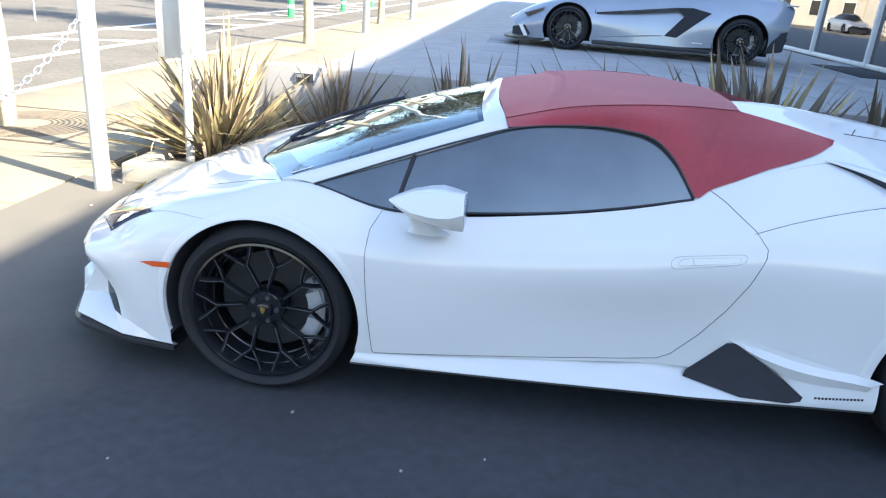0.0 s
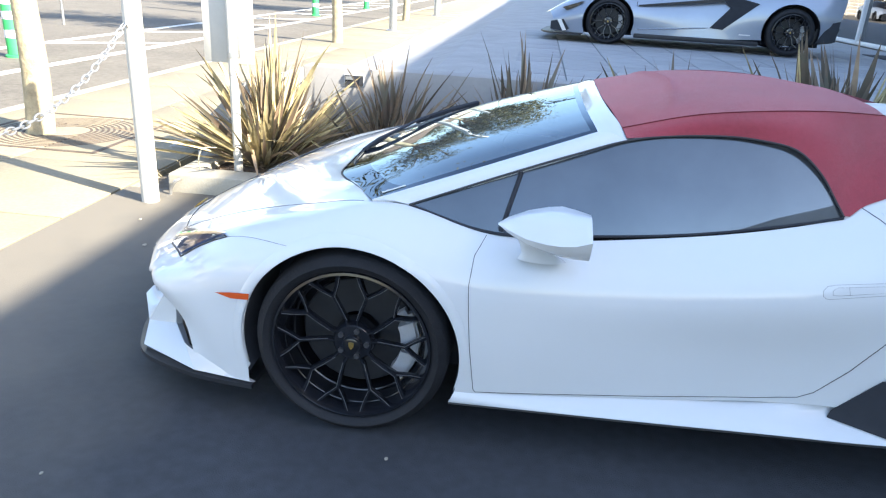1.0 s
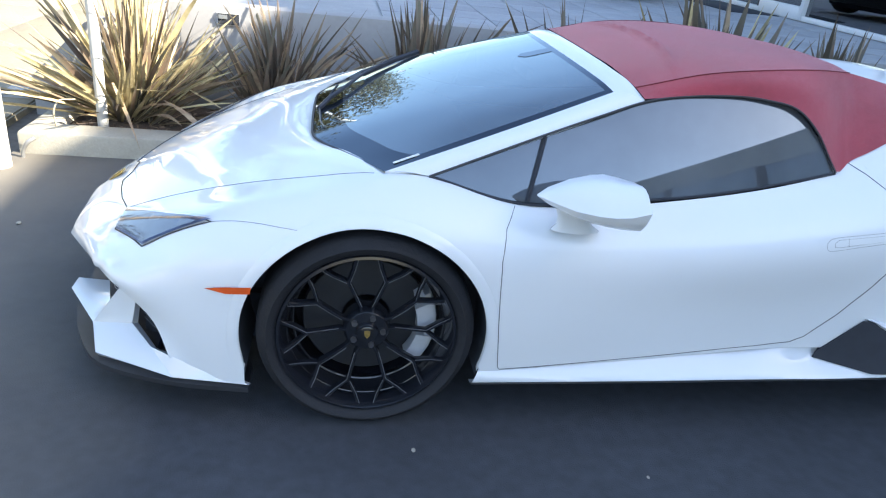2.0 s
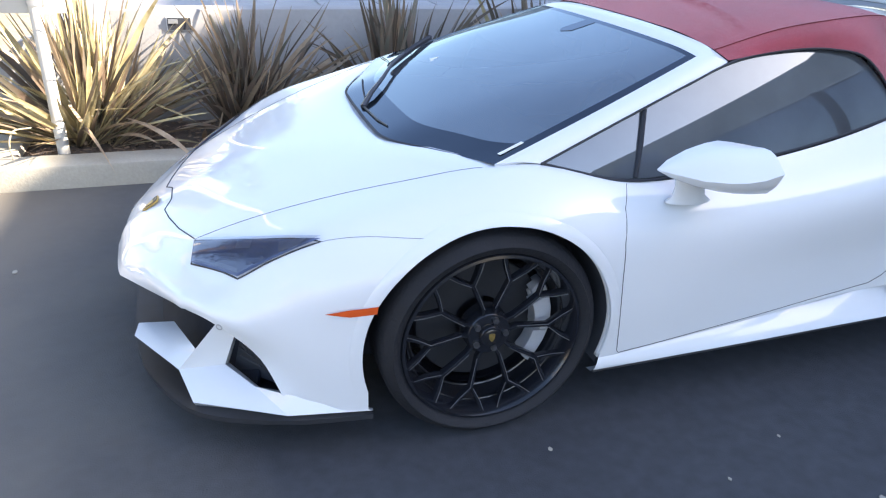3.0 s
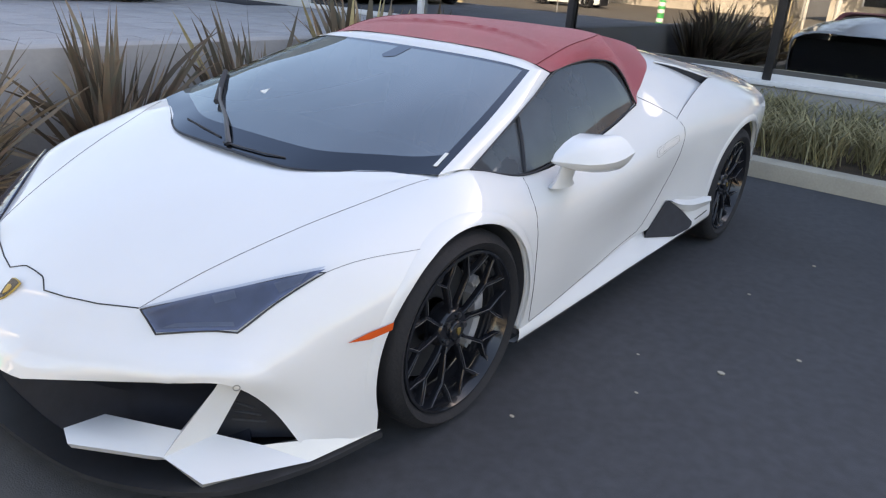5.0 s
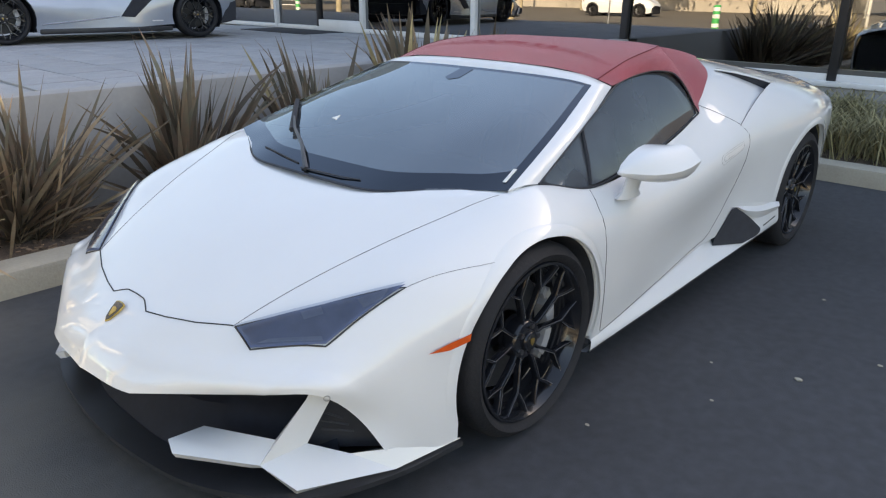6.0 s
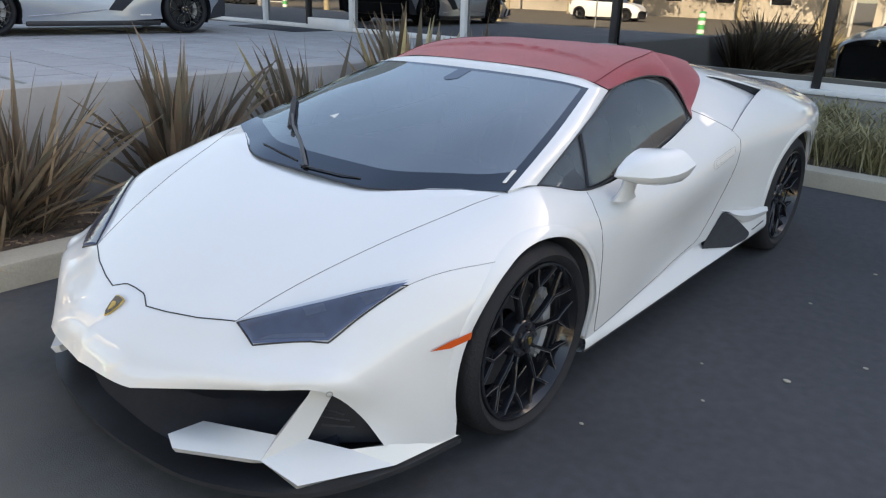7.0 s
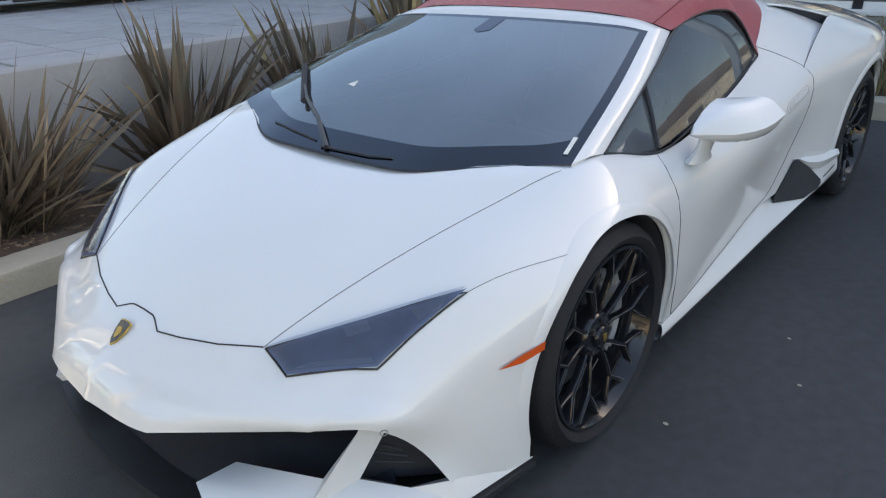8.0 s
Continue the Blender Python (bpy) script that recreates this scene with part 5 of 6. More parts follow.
for x, y in ((-7.65, 7.6), (-7.2, 22.1), (-7.0, 28.9), (-7.1, 35.5), (-7.65, 0.5)):
    ob = thing("delineator", "green lane post with white reflective bands", "traffic post", pose(x, y, -.03), group="lane posts")
    part("base", lathe([(0, 0), (.15, 0), (.15, .03), (.11, .05), (0, .05)], 24, "z"), M_GREEN, ob)
    part("tube", lathe([(.115, .05), (.115, .95), (.09, .98), (0, .98)], 24, "z"), M_GREEN, ob)
    for z in (.30, .58, .80):
        part("band", lathe([(.115, z), (.1175, z), (.1175, z + .12), (.115, z + .12)], 24, "z"), M_WHITEP, ob)

# ---- trees ----
def tree(m, height, spread, leaves, seed, label, leaf=0.10):
    rnd = random.Random(seed)
    ob = thing("tree", label, "tree", m, group="street trees")
    bm = bmesh.new()
    trunk = [(0, 0, -.05), (.02, .01, .25), (.0, .03, height * .25), (.05, .0, height * .42)]
    line = even(trunk, 10)
    rings = tube(line, .125, bm, 14, True, .08)
    part("trunk", rings, M_BARK, ob)
    limbs, tips = bmesh.new(), []
    for q in range(9):
        a = 2 * math.pi * q / 9 + rnd.uniform(-.3, .3)
        z0 = height * rnd.uniform(.36, .42)
        r = spread * rnd.uniform(.45, .95)
        end = Vector((r * math.cos(a), r * math.sin(a), height * rnd.uniform(.60, .95)))
        mid = Vector((end.x * .35, end.y * .35, z0 + (end.z - z0) * .55))
        pts = even([(0.03, 0.01, z0 - .1), mid, end], 10)
        tube(pts, .05, limbs, 7, True, .012)
        for _ in range(6):
            p = Vector(pts[rnd.randint(4, 9)])
            e = p + Vector((rnd.uniform(-1, 1), rnd.uniform(-1, 1), rnd.uniform(-.3, .8))) * spread * .32
            tube([p, (p + e) / 2 + Vector((0, 0, .06)), e], .014, limbs, 5, True, .004)
            tips += [p.lerp(e, .5), e]
    part("limbs", limbs, M_TWIG, ob)
    crown = bmesh.new()
    for _ in range(leaves):
        p = rnd.choice(tips) + Vector((rnd.gauss(0, 1), rnd.gauss(0, 1), rnd.gauss(0, .8))) * spread * .13
        d = Vector((rnd.uniform(-1, 1), rnd.uniform(-1, 1), rnd.uniform(-1, .4))).normalized()
        s = d.orthogonal().normalized() * leaf * rnd.uniform(.2, .34)
        l = d * leaf * rnd.uniform(.8, 1.4)
        crown.faces.new([crown.verts.new(p + q) for q in (Vector(), l * .5 + s, l, l * .5 - s)])
    tagged(part("crown", crown, M_TREE, ob, smooth=False), kind="stuff")
    return ob


tree(pose(-3.92, 2.92, 0), 6.0, 2.1, 9500, 3, "street tree with pale peeling trunk in an iron grate", .10)
tree(pose(-3.9, 13.0, 0, 0, 0, 70), 6.0, 2.4, 5200, 4, "street tree with a pale trunk beside the road", .15)
tree(pose(-4.0, 22.0, 0, 0, 0, 20), 6.5, 2.8, 4600, 5, "street tree with a pale trunk beside the road", .18)
tree(pose(-4.1, 31.0, 0, 0, 0, 150), 7.5, 3.2, 4600, 9, "street tree with a pale trunk beside the road", .22)
for k, (x, y, tall_) in enumerate(((-28, 3, 8.5), (-29, 9, 9.0), (-30, 14.5, 9.0), (-30, 32, 9.0), (-31, 23.5, 9.5), (-27.5, 20.5, 8.0), (-29, 26, 9.0), (-18.0, -7.0, 7.5), (-17.5, 47, 7.0), (-16.5, 66, 8.0), (-22, 84, 9.0))):
    tree(pose(x, y, 0, 0, 0, 47 * k), tall_, 3.4, 3200, 20 + k, "leafy sunlit tree across the street", .26)
grate = thing("tree_grate", "rusty cast-iron tree grate set in the sidewalk", "grate", pose(-3.75, 3.05, -.014))
for r in range(9):
    part("ring", lathe([(.20 + .05 * r, .004), (.222 + .05 * r, .004), (.222 + .05 * r, .016), (.20 + .05 * r, .016), (.20 + .05 * r, .004)], 40, "z"), M_IRON, grate)
part("plate", boxes((-.68, .68, -.68, .68, .0, .006)), M_IRON, grate)
part("rim", boxes((-.70, .70, -.70, -.66, 0, .018), (-.70, .70, .66, .70, 0, .018), (-.70, -.66, -.66, .66, 0, .018), (.66, .70, -.66, .66, 0, .018)), M_IRON, grate)

# ---- flax plants ----
def leaf_mesh(name, length, width, bend, twist, material, seed):
    """A folded strap leaf rising along +z and arching to +x."""
    rnd = random.Random(seed)
    bm = bmesh.new()
    rows, n = [], 9
    ang, p = radians(4), Vector((0, 0, 0))
    for q in range(n + 1):
        u = q / n
        w = width * 1.15 * (.42 + .58 * math.sin(math.pi / 2 * min(u / .55, 1))) * (1 - max(0, (u - .55) / .45) ** 1.5)
        w = max(w, 0.0006)
        d = Vector((math.sin(ang), 0, math.cos(ang)))
        nrm = Vector((math.cos(ang), 0, -math.sin(ang)))
        s = Matrix.Rotation(twist * u, 3, d) @ Vector((0, 1, 0))
        rows.append([bm.verts.new(p + s * w + nrm * w * .35), bm.verts.new(p), bm.verts.new(p - s * w + nrm * w * .35)])
        p = p + d * (length / n)
        ang += radians(bend) / n * (0.4 + 1.2 * u) * rnd.uniform(.8, 1.2)
    for a, b in zip(rows, rows[1:]):
        bm.faces.new((a[0], a[1], b[1], b[0]))
        bm.faces.new((a[1], a[2], b[2], b[1]))
    return mesh_of(name, bm, material)


BENDS = (3, 8, 14, 5, 24, 42, 40)
LEAVES = {}
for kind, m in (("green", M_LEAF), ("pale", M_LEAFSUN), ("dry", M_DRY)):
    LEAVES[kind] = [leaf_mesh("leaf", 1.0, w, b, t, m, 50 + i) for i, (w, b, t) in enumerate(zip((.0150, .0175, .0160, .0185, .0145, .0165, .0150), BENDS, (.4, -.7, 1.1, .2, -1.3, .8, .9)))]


POLE = (-1.575, 1.87)   # the sign pole stands free of the leaves


def flax(x, y, z, count, tall, wide, mix, seed, label, spill=0, broad=.85, fans=16, clear=None, reach_left=.2, fallen=(), lengths=(.66, 1.06)):
    """Several fans of stiff sword leaves; spill leaves hang dry over the kerb."""
    rnd = random.Random(seed)
    mass = {}
    ob = thing("flax_plant", label, "plant", pose(x, y, z), group="flax plants in the planter")
    stems = []
    for k in range(fans):
        a = 2 * math.pi * (k + rnd.uniform(-.3, .3)) * .382
        reach = wide * math.sqrt((k + .5) / fans)
        # the wall behind and the kerb before it keep the clump flat
        out_x, out_y = reach * math.cos(a), reach * math.sin(a) * (.30 if math.sin(a) > 0 else .62)
        a, tilt = math.atan2(out_y, out_x), math.hypot(out_x, out_y)
        stems.append((.15 * math.sqrt((k + .5) / fans), a, tilt, rnd.uniform(0, 180), rnd.uniform(.82, 1.08)))
    made = tries = 0
    while made < count + spill:
        tries += 1
        r, a, tilt, turn, grow = stems[(made + tries // 60) % fans]
        kind = rnd.choices(("green", "pale", "dry"), mix)[0]
        u = rnd.uniform(-1, 1)
        size = tall * grow * (1 - .30 * abs(u) ** 1.5) * rnd.uniform(*lengths)
        i = rnd.choices(range(6), (2.4, 3.4, 4, 2.6, 3.2, 1.8))[0]
        fan = pose(r * math.cos(a), r * math.sin(a), -.01, 0, 0, math.degrees(a)) @ pose(0, 0, 0, 0, tilt + rnd.uniform(-5, 5), turn) @ pose(0, 0, 0, 0, 34 * u + rnd.uniform(-4, 4), rnd.uniform(-25, 25))
        if kind == "dry" and rnd.random() < .35:
            b = rnd.uniform(0, 360)
            i, size = 4, size * .8
            fan = pose(r * math.cos(a), r * math.sin(a), -.01, 0, 0, b) @ pose(0, 0, 0, 0, rnd.uniform(55, 74), rnd.uniform(-40, 40))
        if made >= count:
            kind, i, size = "dry", 6, tall * rnd.uniform(.50, .68)
            fan = pose(0, 0, -.01, 0, 0, rnd.uniform(-150, -30)) @ pose(0, 0, 0, 0, rnd.uniform(50, 64), rnd.uniform(-40, 40))
        wide_s = rnd.uniform(.75, 1.35) * size ** .3 * broad
        place = fan @ Matrix.Diagonal((size, wide_s, size, 1))
        run = [Vector((x, y, z)) + place @ LEAVES[kind][i].vertices[k].co for k in (7, 13, 19, 25, 28)]
        if any((p.y > 2.585 and p.z < .84 and p.x > -1.9) or p.z < (.07 if made < count else .0) for p in run):
            continue
        if made < count and any(p.y < 1.80 and p.z < .24 for p in run):
            continue
        # few leaves lie low, so the soil shows between the clumps
        if made < count and any(p.z < .25 and (p.x - x > .24 or p.x - x < -reach_left or p.y < y - .24) for p in run) and rnd.random() < .9:
            continue
        if clear and made < count and any(p.y < clear[1] + .06 and -.14 < p.x - clear[0] < .12 for p in run) and rnd.random() < .95:
            continue
        made += 1
        if made <= 300 or made > count:
            leaf = new("leaf", LEAVES[kind][i])
            leaf.parent = ob
            leaf.matrix_local = place
            continue
        # the crowded rest of the fans
        vs, fs = mass.setdefault(kind, ([], []))
        base = len(vs)
        vs += [place @ v.co for v in LEAVES[kind][i].vertices]
        fs += [[base + k for k in p.vertices] for p in LEAVES[kind][i].polygons]
    # single dry leaves hanging out over the soil and the kerb
    for foot, tip, kind, i in fallen:
        d = Vector(tip) - Vector(foot)
        tilt = math.degrees(math.atan2(math.hypot(d.x, d.y), d.z)) - 4 - .42 * BENDS[i]
        leaf = new("leaf", LEAVES[kind][i])
        leaf.parent = ob
        leaf.matrix_local = Matrix.Translation(Vector(foot) - Vector((x, y, z))) @ pose(0, 0, 0, 0, tilt, math.degrees(math.atan2(d.y, d.x))) @ Matrix.Diagonal((d.length, 1.0, d.length, 1))
    for kind, (vs, fs) in mass.items():
        me = bpy.data.meshes.new("leaf_mass")
        me.from_pydata(vs, [], fs)
        me.materials.append(LEAVES[kind][0].materials[0])
        rest = new("leaf_mass", me)
        rest.parent = ob
        tagged(rest, kind="stuff")
    return ob


# the clump in the sun gets the sunlit leaf copy for half its leaves
flax(-1.42, 2.20, .07, 330, 1.15, 98, (.26, .52, .22), 11, "large flax with straw-green sword leaves coloured pale as if sunlit", 3, .98, 34, POLE, .9,
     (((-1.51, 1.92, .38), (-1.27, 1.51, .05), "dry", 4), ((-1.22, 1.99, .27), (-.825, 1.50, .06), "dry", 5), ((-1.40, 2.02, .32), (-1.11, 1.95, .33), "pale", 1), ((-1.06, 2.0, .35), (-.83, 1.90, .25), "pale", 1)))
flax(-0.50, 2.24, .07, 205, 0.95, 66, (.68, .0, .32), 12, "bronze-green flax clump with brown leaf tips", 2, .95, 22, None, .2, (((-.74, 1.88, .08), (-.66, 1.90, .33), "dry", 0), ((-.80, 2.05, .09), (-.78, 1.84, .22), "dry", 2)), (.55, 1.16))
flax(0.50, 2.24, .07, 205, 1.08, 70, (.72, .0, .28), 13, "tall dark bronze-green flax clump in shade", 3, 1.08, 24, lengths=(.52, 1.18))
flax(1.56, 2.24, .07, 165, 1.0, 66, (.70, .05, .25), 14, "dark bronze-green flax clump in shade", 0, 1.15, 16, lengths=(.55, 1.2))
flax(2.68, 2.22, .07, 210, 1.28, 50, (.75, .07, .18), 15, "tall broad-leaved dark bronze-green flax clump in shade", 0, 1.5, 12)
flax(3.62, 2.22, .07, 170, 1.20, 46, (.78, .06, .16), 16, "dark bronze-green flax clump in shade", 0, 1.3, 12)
# bark and dry litter on the soil
rnd = random.Random(5)
bm = bmesh.new()
for _ in range(1500):
    p = Vector((rnd.uniform(-1.8, 4.2), rnd.uniform(1.80, 2.58), .072))
    m = Matrix.Translation(p) @ Euler((rnd.uniform(-.4, .4), rnd.uniform(-.4, .4), rnd.uniform(0, 6.3))).to_matrix().to_4x4() @ Matrix.Diagonal((rnd.uniform(.015, .06), rnd.uniform(.006, .018), rnd.uniform(.003, .008), 1))
    bmesh.ops.create_cube(bm, size=1.0, matrix=m)
tagged(part("bark_mulch", bm, M_MULCH, smooth=False), "brown bark chips and dry leaf litter on soil", "mulch", kind="stuff")
# strap grass in the bed before the showroom
bm = bmesh.new()
for _ in range(330):
    cx, cy = rnd.uniform(4.85, 6.6), rnd.uniform(-9.0, 1.6)
    for q in range(26):
        a, l = rnd.uniform(0, 6.28), rnd.uniform(.22, .42)
        d = Vector((math.cos(a), math.sin(a), 0))
        s = Vector((-d.y, d.x, 0)) * .006
        p0 = Vector((cx + rnd.gauss(0, .07), cy + rnd.gauss(0, .07), .08)) + d * .02
        pts = [p0, p0 + d * l * .28 + Vector((0, 0, l * .7)), p0 + d * l * .62 + Vector((0, 0, l * .95)), p0 + d * l * 1.0 + Vector((0, 0, l * .72))]
        rows = [[bm.verts.new(p + s * w), bm.verts.new(p - s * w)] for p, w in zip(pts, (1, 1, .8, .1))]
        for u, w in zip(rows, rows[1:]):
            bm.faces.new((u[0], u[1], w[1], w[0]))
tagged(part("strap_grass", bm, M_GRASS, smooth=False), "clumps of arching strap grass in the bed", "grass", kind="stuff")
# small stones and flecks on the asphalt
for x, y, s in ((.161, -1.064, .012), (1.0, -1.51, .02), (.62, -1.32, .010), (1.35, -1.72, .014), (-.35, -1.45, .008), (.9, -1.2, .009), (-1.6, .55, .02), (1.9, -1.35, .012), (-.9, -1.35, .010), (.35, -1.95, .009), (2.6, -1.5, .014), (-1.85, .95, .018)):
    bm = bmesh.new()
    bmesh.ops.create_icosphere(bm, subdivisions=1, radius=s * .62, matrix=Matrix.Translation((x, y, s * .25)) @ Matrix.Diagonal((1.0, 1.4, .5, 1)))
    tagged(part("pebble", bm, M_CURB), "small pale pebble lying on the asphalt", "pebble", group="pebbles on the asphalt")

# ---- other vehicles ----
def saloon(m, paint, low, label, length=4.78, wheels=True):
    """A car with its nose to -x and front axle at x = 0. low: wedge sports car, else a family car."""
    ob = thing("car", label, "car", m)
    fr, wb = 1.0, 2.70
    if low:
        a = [(-1.06, 0, .40), (-.7, 0, .60), (-.3, 0, .74), (.1, 0, .84), (.75, 0, .90), (1.6, 0, .92), (2.2, 0, 1.0), (2.9, 0, .96), (3.45, 0, .92), (3.62, 0, .84)]
        b = [(-.90, .72, .40), (-.62, .78, .56), (-.3, .82, .68), (.1, .86, .76), (.75, .84, .78), (1.6, .82, .86), (2.2, .86, .94), (2.9, .86, .94), (3.42, .84, .90), (3.58, .82, .82)]
        c = [(-.86, .86, .34), (-.55, .95, .42), (-.3, .985, .50), (.1, 1.0, .56), (.75, .96, .52), (1.6, .93, .55), (2.2, .99, .60), (2.9, 1.01, .62), (3.38, .97, .60), (3.5, .94, .58)]
        d = [(-.88, .82, .15), (-.52, .92, .14), (-.3, .95, .15), (.1, .97, .16), (.75, .97, .17), (1.6, .97, .19), (2.2, .98, .22), (2.9, .97, .25), (3.34, .93, .28), (3.45, .90, .30)]
        roof = [[(-.25, 0, .80), (.35, 0, 1.03), (.95, 0, 1.13), (1.7, 0, 1.10), (2.3, 0, 1.0)], [(-.05, .62, .80), (.40, .52, .98), (.95, .48, 1.09), (1.7, .50, 1.05), (2.25, .52, .98)], [(.25, .80, .78), (.6, .79, .80), (1.0, .79, .82), (1.6, .79, .87), (2.0, .82, .92)]]
    else:
        a = [(-.85, 0, .55), (-.6, 0, .75), (-.3, 0, .86), (.1, 0, .92), (.75, 0, .98), (1.6, 0, 1.0), (2.2, 0, 1.02), (2.9, 0, 1.05), (3.3, 0, 1.0), (3.5, 0, .85)]
        b = [(-.72, .65, .55), (-.52, .70, .72), (-.3, .74, .82), (.1, .76, .88), (.75, .78, .94), (1.6, .78, .96), (2.2, .78, .98), (2.9, .76, 1.0), (3.25, .72, .96), (3.42, .70, .82)]
        c = [(-.70, .78, .45), (-.48, .83, .52), (-.3, .85, .58), (.1, .87, .62), (.75, .87, .62), (1.6, .87, .62), (2.2, .88, .64), (2.9, .87, .66), (3.22, .83, .64), (3.38, .78, .6)]
        d = [(-.68, .76, .24), (-.46, .81, .2), (-.3, .83, .2), (.1, .84, .2), (.75, .84, .2), (1.6, .84, .2), (2.2, .85, .2), (2.9, .84, .22), (3.2, .8, .26), (3.34, .76, .3)]
        roof = [[(.25, 0, .93), (.8, 0, 1.32), (1.3, 0, 1.43), (2.2, 0, 1.40), (3.1, 0, 1.05)], [(.3, .6, .92), (.85, .52, 1.27), (1.3, .5, 1.38), (2.2, .5, 1.35), (3.0, .55, 1.04)], [(.5, .76, .93), (.9, .76, .95), (1.4, .76, .96), (2.2, .76, .97), (2.85, .74, 1.0)]]
    if low:
        near_ = lambda x: -.38 + (x + .38) * 1.04 if x < -.38 else 2.95 + (x - 2.95) * .76 if x > 2.95 else x
        a, b, c, d = [[(near_(x), y, z) for x, y, z in line] for line in (a, b, c, d)]
    bm = loft([a, b, c, d], 70, 24)
    bmesh.ops.recalc_face_normals(bm, faces=bm.faces[:])
    arches = [(0.0, .345, .40), (wb, .355, .41)] if low else [(0.0, .342, .385), (wb, .342, .385)]
    for q in arches:
        fs = cut_out(bm, circle(q, 28), (0, 2), lambda f: f.calc_center_median().y > .6)
        fs2 = [f for f in bm.faces if abs(f.calc_center_median().x - q[0]) < q[2] - .02 and f.calc_center_median().z < q[1] and f.calc_center_median().y > .6]
        bmesh.ops.delete(bm, geom=list(set(fs) | set(fs2)), context="FACES")
    mirror_y(bm)
    bmesh.ops.remove_doubles(bm, verts=bm.verts[:], dist=1e-4)
    part("body", bm, paint, ob)
    bm = loft(roof, 40, 14)
    mirror_y(bm)
    bmesh.ops.remove_doubles(bm, verts=bm.verts[:], dist=1e-4)
    bmesh.ops.recalc_face_normals(bm, faces=bm.faces[:])
    part("greenhouse", bm, M_BLACK, ob, "dark glass cabin")
    top = [[p for p in smooth_line(roof[0], 17)[6:13]], [p for p in smooth_line([tuple((np.array(u) + np.array(v)) / 2) for u, v in zip(roof[0], roof[1])], 17)[6:13]], [p for p in smooth_line(roof[1], 17)[6:13]]]
    bm = loft([[tuple(np.array(p) + np.array((0, 0, .006))) for p in c_] for c_ in top], 20, 8)
    mirror_y(bm)
    bmesh.ops.remove_doubles(bm, verts=bm.verts[:], dist=1e-4)
    bmesh.ops.recalc_face_normals(bm, faces=bm.faces[:])
    part("roof", bm, paint, ob)
    part("underbody", boxes((-.7, 3.2, -.6, .6, .14, .6)), M_MATTE, ob)
    for q in arches:
        for s in (-1, 1):
            g = [[(q[0] + q[2] * math.cos(t), s * y, q[1] + q[2] * math.sin(t)) for y in (.93 if low else .82, .6)] + [(q[0], s * .6, q[1])] for t in np.linspace(-.5, math.pi + .5, 19)]
            part("wheel_well", grid_bm(g), M_MATTE, ob)
    tail = [(3.24, .30), (3.24, .84)] if low else [(3.25, .28), (3.25, .9)]
    part("tail", boxes((tail[0][0], tail[0][0] + .08, -.78, .78, tail[0][1], tail[1][1]), bevel=.02), M_MATTE, ob)
    if low:
        for s in (-1, 1):
            lo_, hi_ = (.925, .985) if s > 0 else (-.985, -.925)
            part("side_intake", prism([(1.54, .35), (1.73, .335), (2.20, .74), (1.92, .80), (1.66, .785), (1.80, .66)], "y", lo_ - .01 * s, hi_ - .01 * s), M_MATTE, ob, smooth=False)
            part("door_groove", prism([(.44, .60), (.44, .625), (1.66, .785), (1.70, .74)], "y", lo_ - .012 * s, hi_ - .030 * s), M_SATIN, ob, smooth=False)
            part("door_gap", tube([(.42, s * .905, .70), (.415, s * .958, .62), (.42, s * .972, .50), (.43, s * .968, .34), (.45, s * .972, .24)], .006, None, 5), M_SEAM, ob)
            part("script_bar", boxes((1.98, 2.14, s * .985 - .012, s * .985 + .012, .275, .29)), M_WHITEP, ob, smooth=False)
            part("front_intake", prism([(-.90, .30), (-.70, .34), (-.60, .20), (-.66, .15), (-.90, .18)], "y", .80 if s > 0 else -.93, .93 if s > 0 else -.80), M_MATTE, ob, smooth=False)
            part("blade", prism([(-.80, .33), (-.74, .34), (-.64, .17), (-.70, .16)], "y", .86 if s > 0 else -.945, .945 if s > 0 else -.86), M_WHITEP, ob)
            part("sill", boxes((.42, 2.28, .93 if s > 0 else -1.0, 1.0 if s > 0 else -.93, .13, .20), bevel=.02), M_SATIN, ob)
            part("lamp", prism([(-.74, .52), (-.42, .63), (-.50, .55), (-.68, .48)], "y", .80 if s > 0 else -.88, .88 if s > 0 else -.80), M_BLACK, ob, smooth=False)
            part("sill_line", tube([(.46, s * .975, .26), (1.0, s * .962, .30), (1.52, s * .945, .35)], .012, None, 6), M_CHROME, ob)
            part("rear_intake", prism([(3.08, .24), (3.22, .52), (3.36, .56), (3.34, .26)], "y", .86 if s > 0 else -.975, .975 if s > 0 else -.86), M_MATTE, ob, smooth=False)
        part("splitter", prism([(-1.10, 0.45), (-1.02, .74), (-.88, .90), (-.40, .97), (-.40, -.97), (-.88, -.90), (-1.02, -.74), (-1.10, -.45)], "z", .105, .135), M_SATIN, ob)
        part("rear_wing", boxes((3.16, 3.48, -.80, .80, .925, .95), bevel=.01), paint, ob)
        part("diffuser", prism([(3.0, .18), (3.1, .46), (3.42, .46), (3.36, .24)], "y", -.82, .82, bevel=.02), M_SATIN, ob)
    if wheels:
        for i, q in enumerate(arches):
            for s in (-1, 1):
                src = wheel_r if (low and i) else wheel
                w = copy_thing(src, pose(q[0], s * (.86 if low else .74), q[1] - (.0 if not low else -.003), 0, 0, 0 if s < 0 else 180))
                w.parent = ob
    return ob


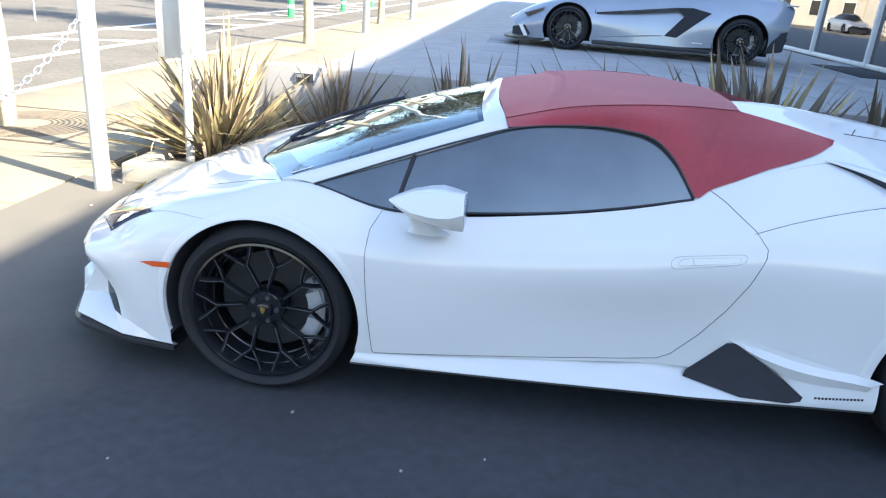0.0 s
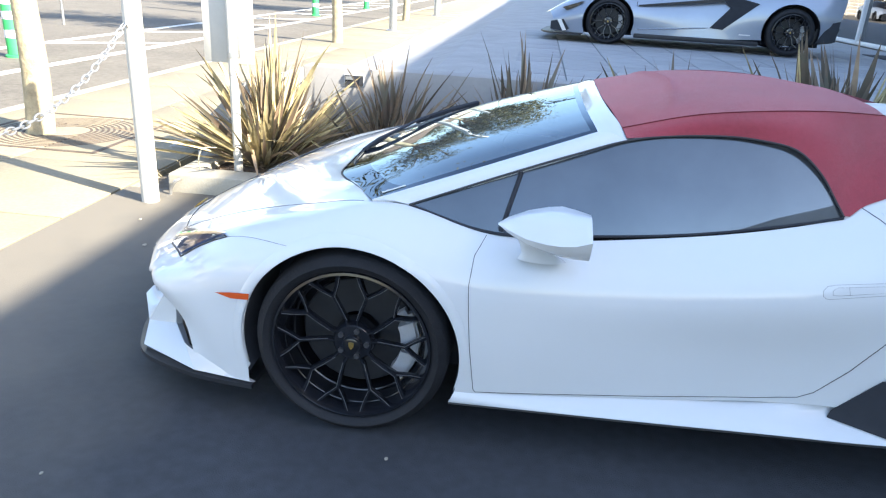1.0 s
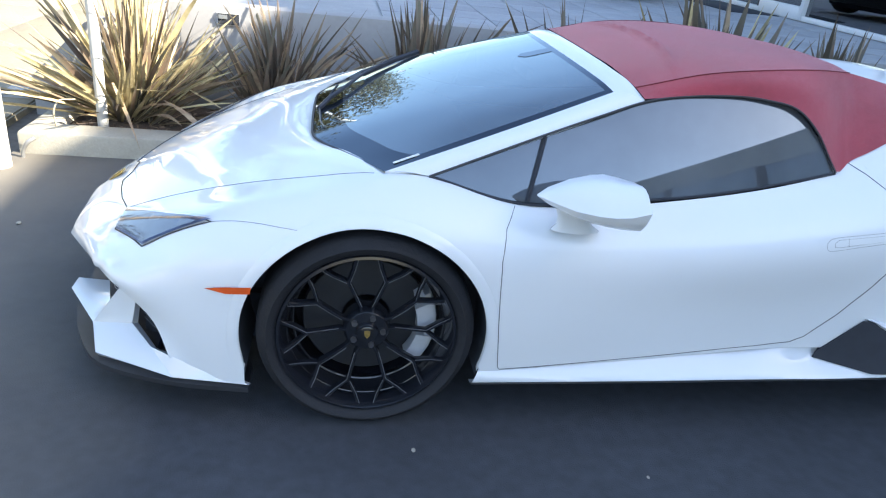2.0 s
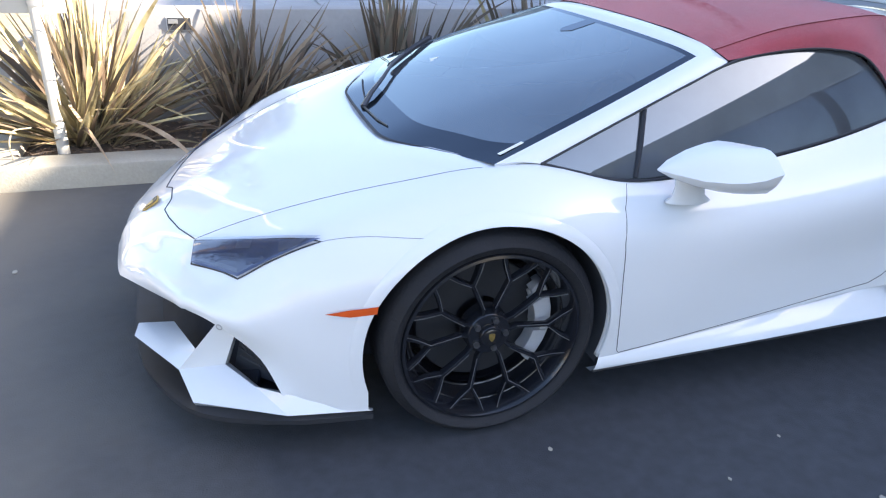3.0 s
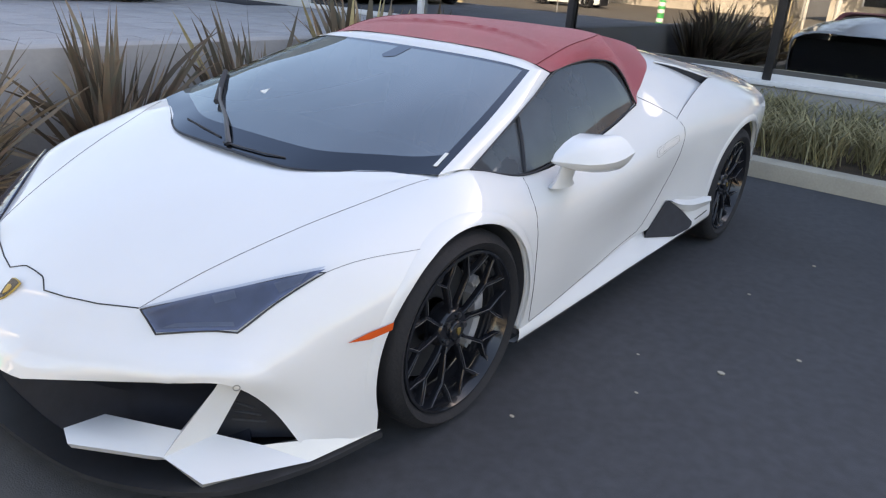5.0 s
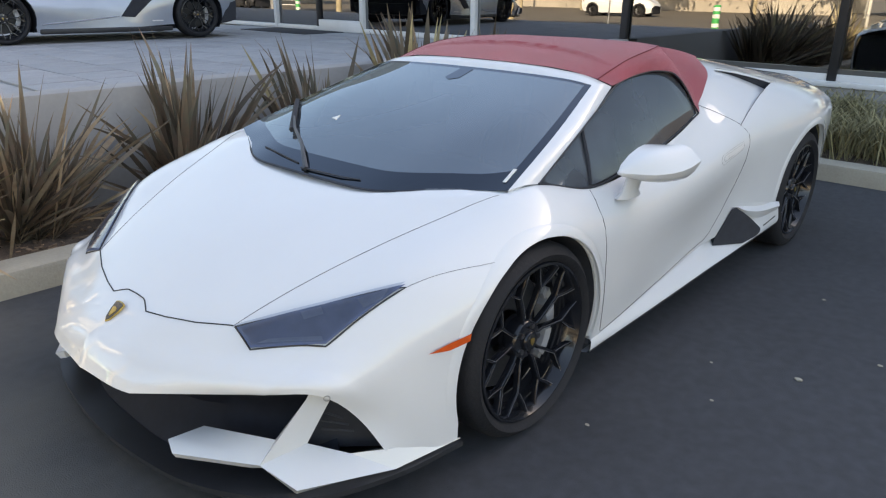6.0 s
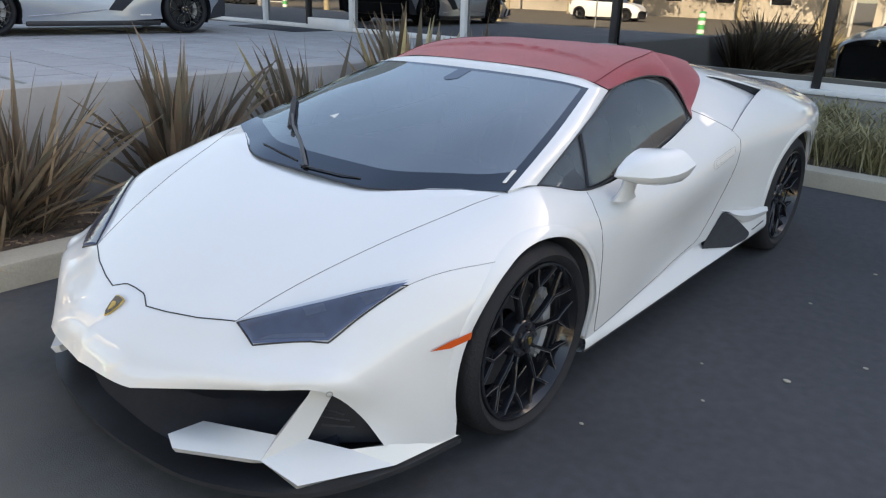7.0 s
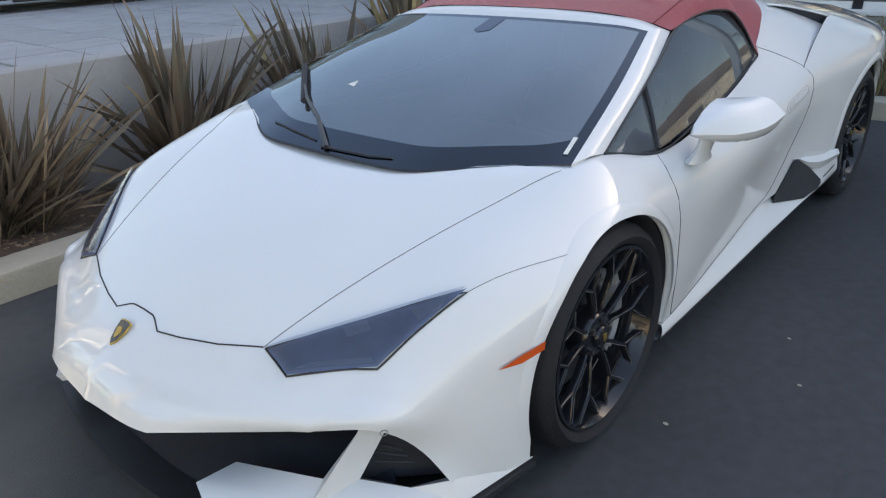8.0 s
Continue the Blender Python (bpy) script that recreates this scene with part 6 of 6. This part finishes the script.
saloon(pose(1.72, 9.965, TERR, 0, 0, -6.5), M_SILVER, True, "grey-blue metallic wedge-shaped sports car parked on the terrace")
saloon(pose(9.05, 10.75, TERR - .01, 0, 0, -90), M_BLUE, True, "deep blue sports car inside the showroom")
saloon(pose(-22.0, 17.6, -.06, 0, 0, 82), M_PAINT, False, "white hatchback parked across the street")
saloon(pose(-12.6, -6.4, -.06, 0, 0, 88), M_SATIN, False, "dark saloon parked across the street")
saloon(pose(-12.6, 41.0, -.06, 0, 0, 87), M_SATIN, False, "dark saloon parked across the street")
saloon(pose(-11.5, 45.0, -.06, 0, 0, 90), M_PAINT, False, "white hatchback parked far along the street")
saloon(pose(-11.8, 56.0, -.06, 0, 0, 90), M_SILVER, False, "grey saloon parked far along the street")
stop = thing("stop_sign", "round pale sign plate on a slim steel pole", "sign", pose(-10.6, 13.2, -.06))
part("pole", lathe([(0, 0), (.03, 0), (.03, 2.2), (0, 2.2)], 12, "z"), M_GALV, stop)
part("plate", lathe([(0, -.01), (.30, -.01), (.30, .01), (0, .01)], 8, "y"), M_WHITEP, stop, smooth=False).matrix_local = pose(0, 0, 1.85, 0, 0, 90)


def house(m, w, d, h, material, label):
    ob = thing("house", label, "house", m, group="houses across the street")
    part("wall", boxes((-d / 2, d / 2, -w / 2, w / 2, -.2, h)), material, ob)
    part("roof", prism([(-w / 2 - .4, h), (w / 2 + .4, h), (0, h + 1.9)], "x", -d / 2 - .4, d / 2 + .4), M_BROWN, ob, smooth=False)
    for y in (-w * .3, 0, w * .3):
        win_ = part("window", boxes((d / 2, d / 2 + .05, y - .6, y + .6, 1.0, 2.3)), M_BLACK, ob, smooth=False)
        part("frame", boxes((d / 2 + .01, d / 2 + .07, y - .68, y - .6, .95, 2.35), (d / 2 + .01, d / 2 + .07, y + .6, y + .68, .95, 2.35), (d / 2 + .01, d / 2 + .07, y - .68, y + .68, 2.3, 2.38)), M_FRAME, win_)
    return ob


for x, y, turn in ((-38, 2.0, 0), (-38, 17.0, 0), (-38, 32.0, 0), (-19, 54.0, -20), (-18, 74.0, -30), (-25, -14.0, 0)):
    house(pose(x, y, 0, 0, 0, turn), 12, 8, 3.5, M_STUCCO, "low stucco house across the street")
railing = thing("railing", "white painted metal railing across the street", "railing", pose(-13.6, 38, -.06))
for k in range(16):
    part("post", boxes((-.03, .03, 2.0 * k - .03, 2.0 * k + .03, 0, 1.15)), M_FRAME, railing, smooth=False)
for z in (.25, .55, .85, 1.1):
    part("rail", boxes((-.02, .02, 0, 30, z, z + .05)), M_FRAME, railing, smooth=False)

# ---- paving pieces ----
def paving(name, parent, x0, x1, y0, y1, sx, sy, z, gap, material, stagger=0.0, deep=.05, bevel=.004):
    nx, ny = max(1, round((x1 - x0) / sx)), max(1, round((y1 - y0) / sy))
    sx, sy = (x1 - x0) / nx, (y1 - y0) / ny
    me = mesh_of(name, boxes((gap / 2, sx - gap / 2, gap / 2, sy - gap / 2, -deep, 0), bevel=bevel), material)
    rnd = random.Random(9)
    for i in range(nx):
        for j in range(ny):
            ob = new(name, me)
            ob.parent = parent
            ob.location = (x0 + i * sx, y0 + j * sy, z + rnd.uniform(-.0015, .0015))


paving("slab", sidewalk, -4.79, -2.32, -14.0, 12.0, 1.23, 1.25, 0.0, .012, M_WALK, deep=.013)
paving("slab", sidewalk, -4.79, -2.65, 12.0, 32.0, 2.14, 1.6, 0.0, .014, M_WALK, deep=.013)
paving("paver", terrace, 0.30, 6.98, 2.81, 11.6, .56, .58, TERR, .014, M_PAVER, deep=.019)
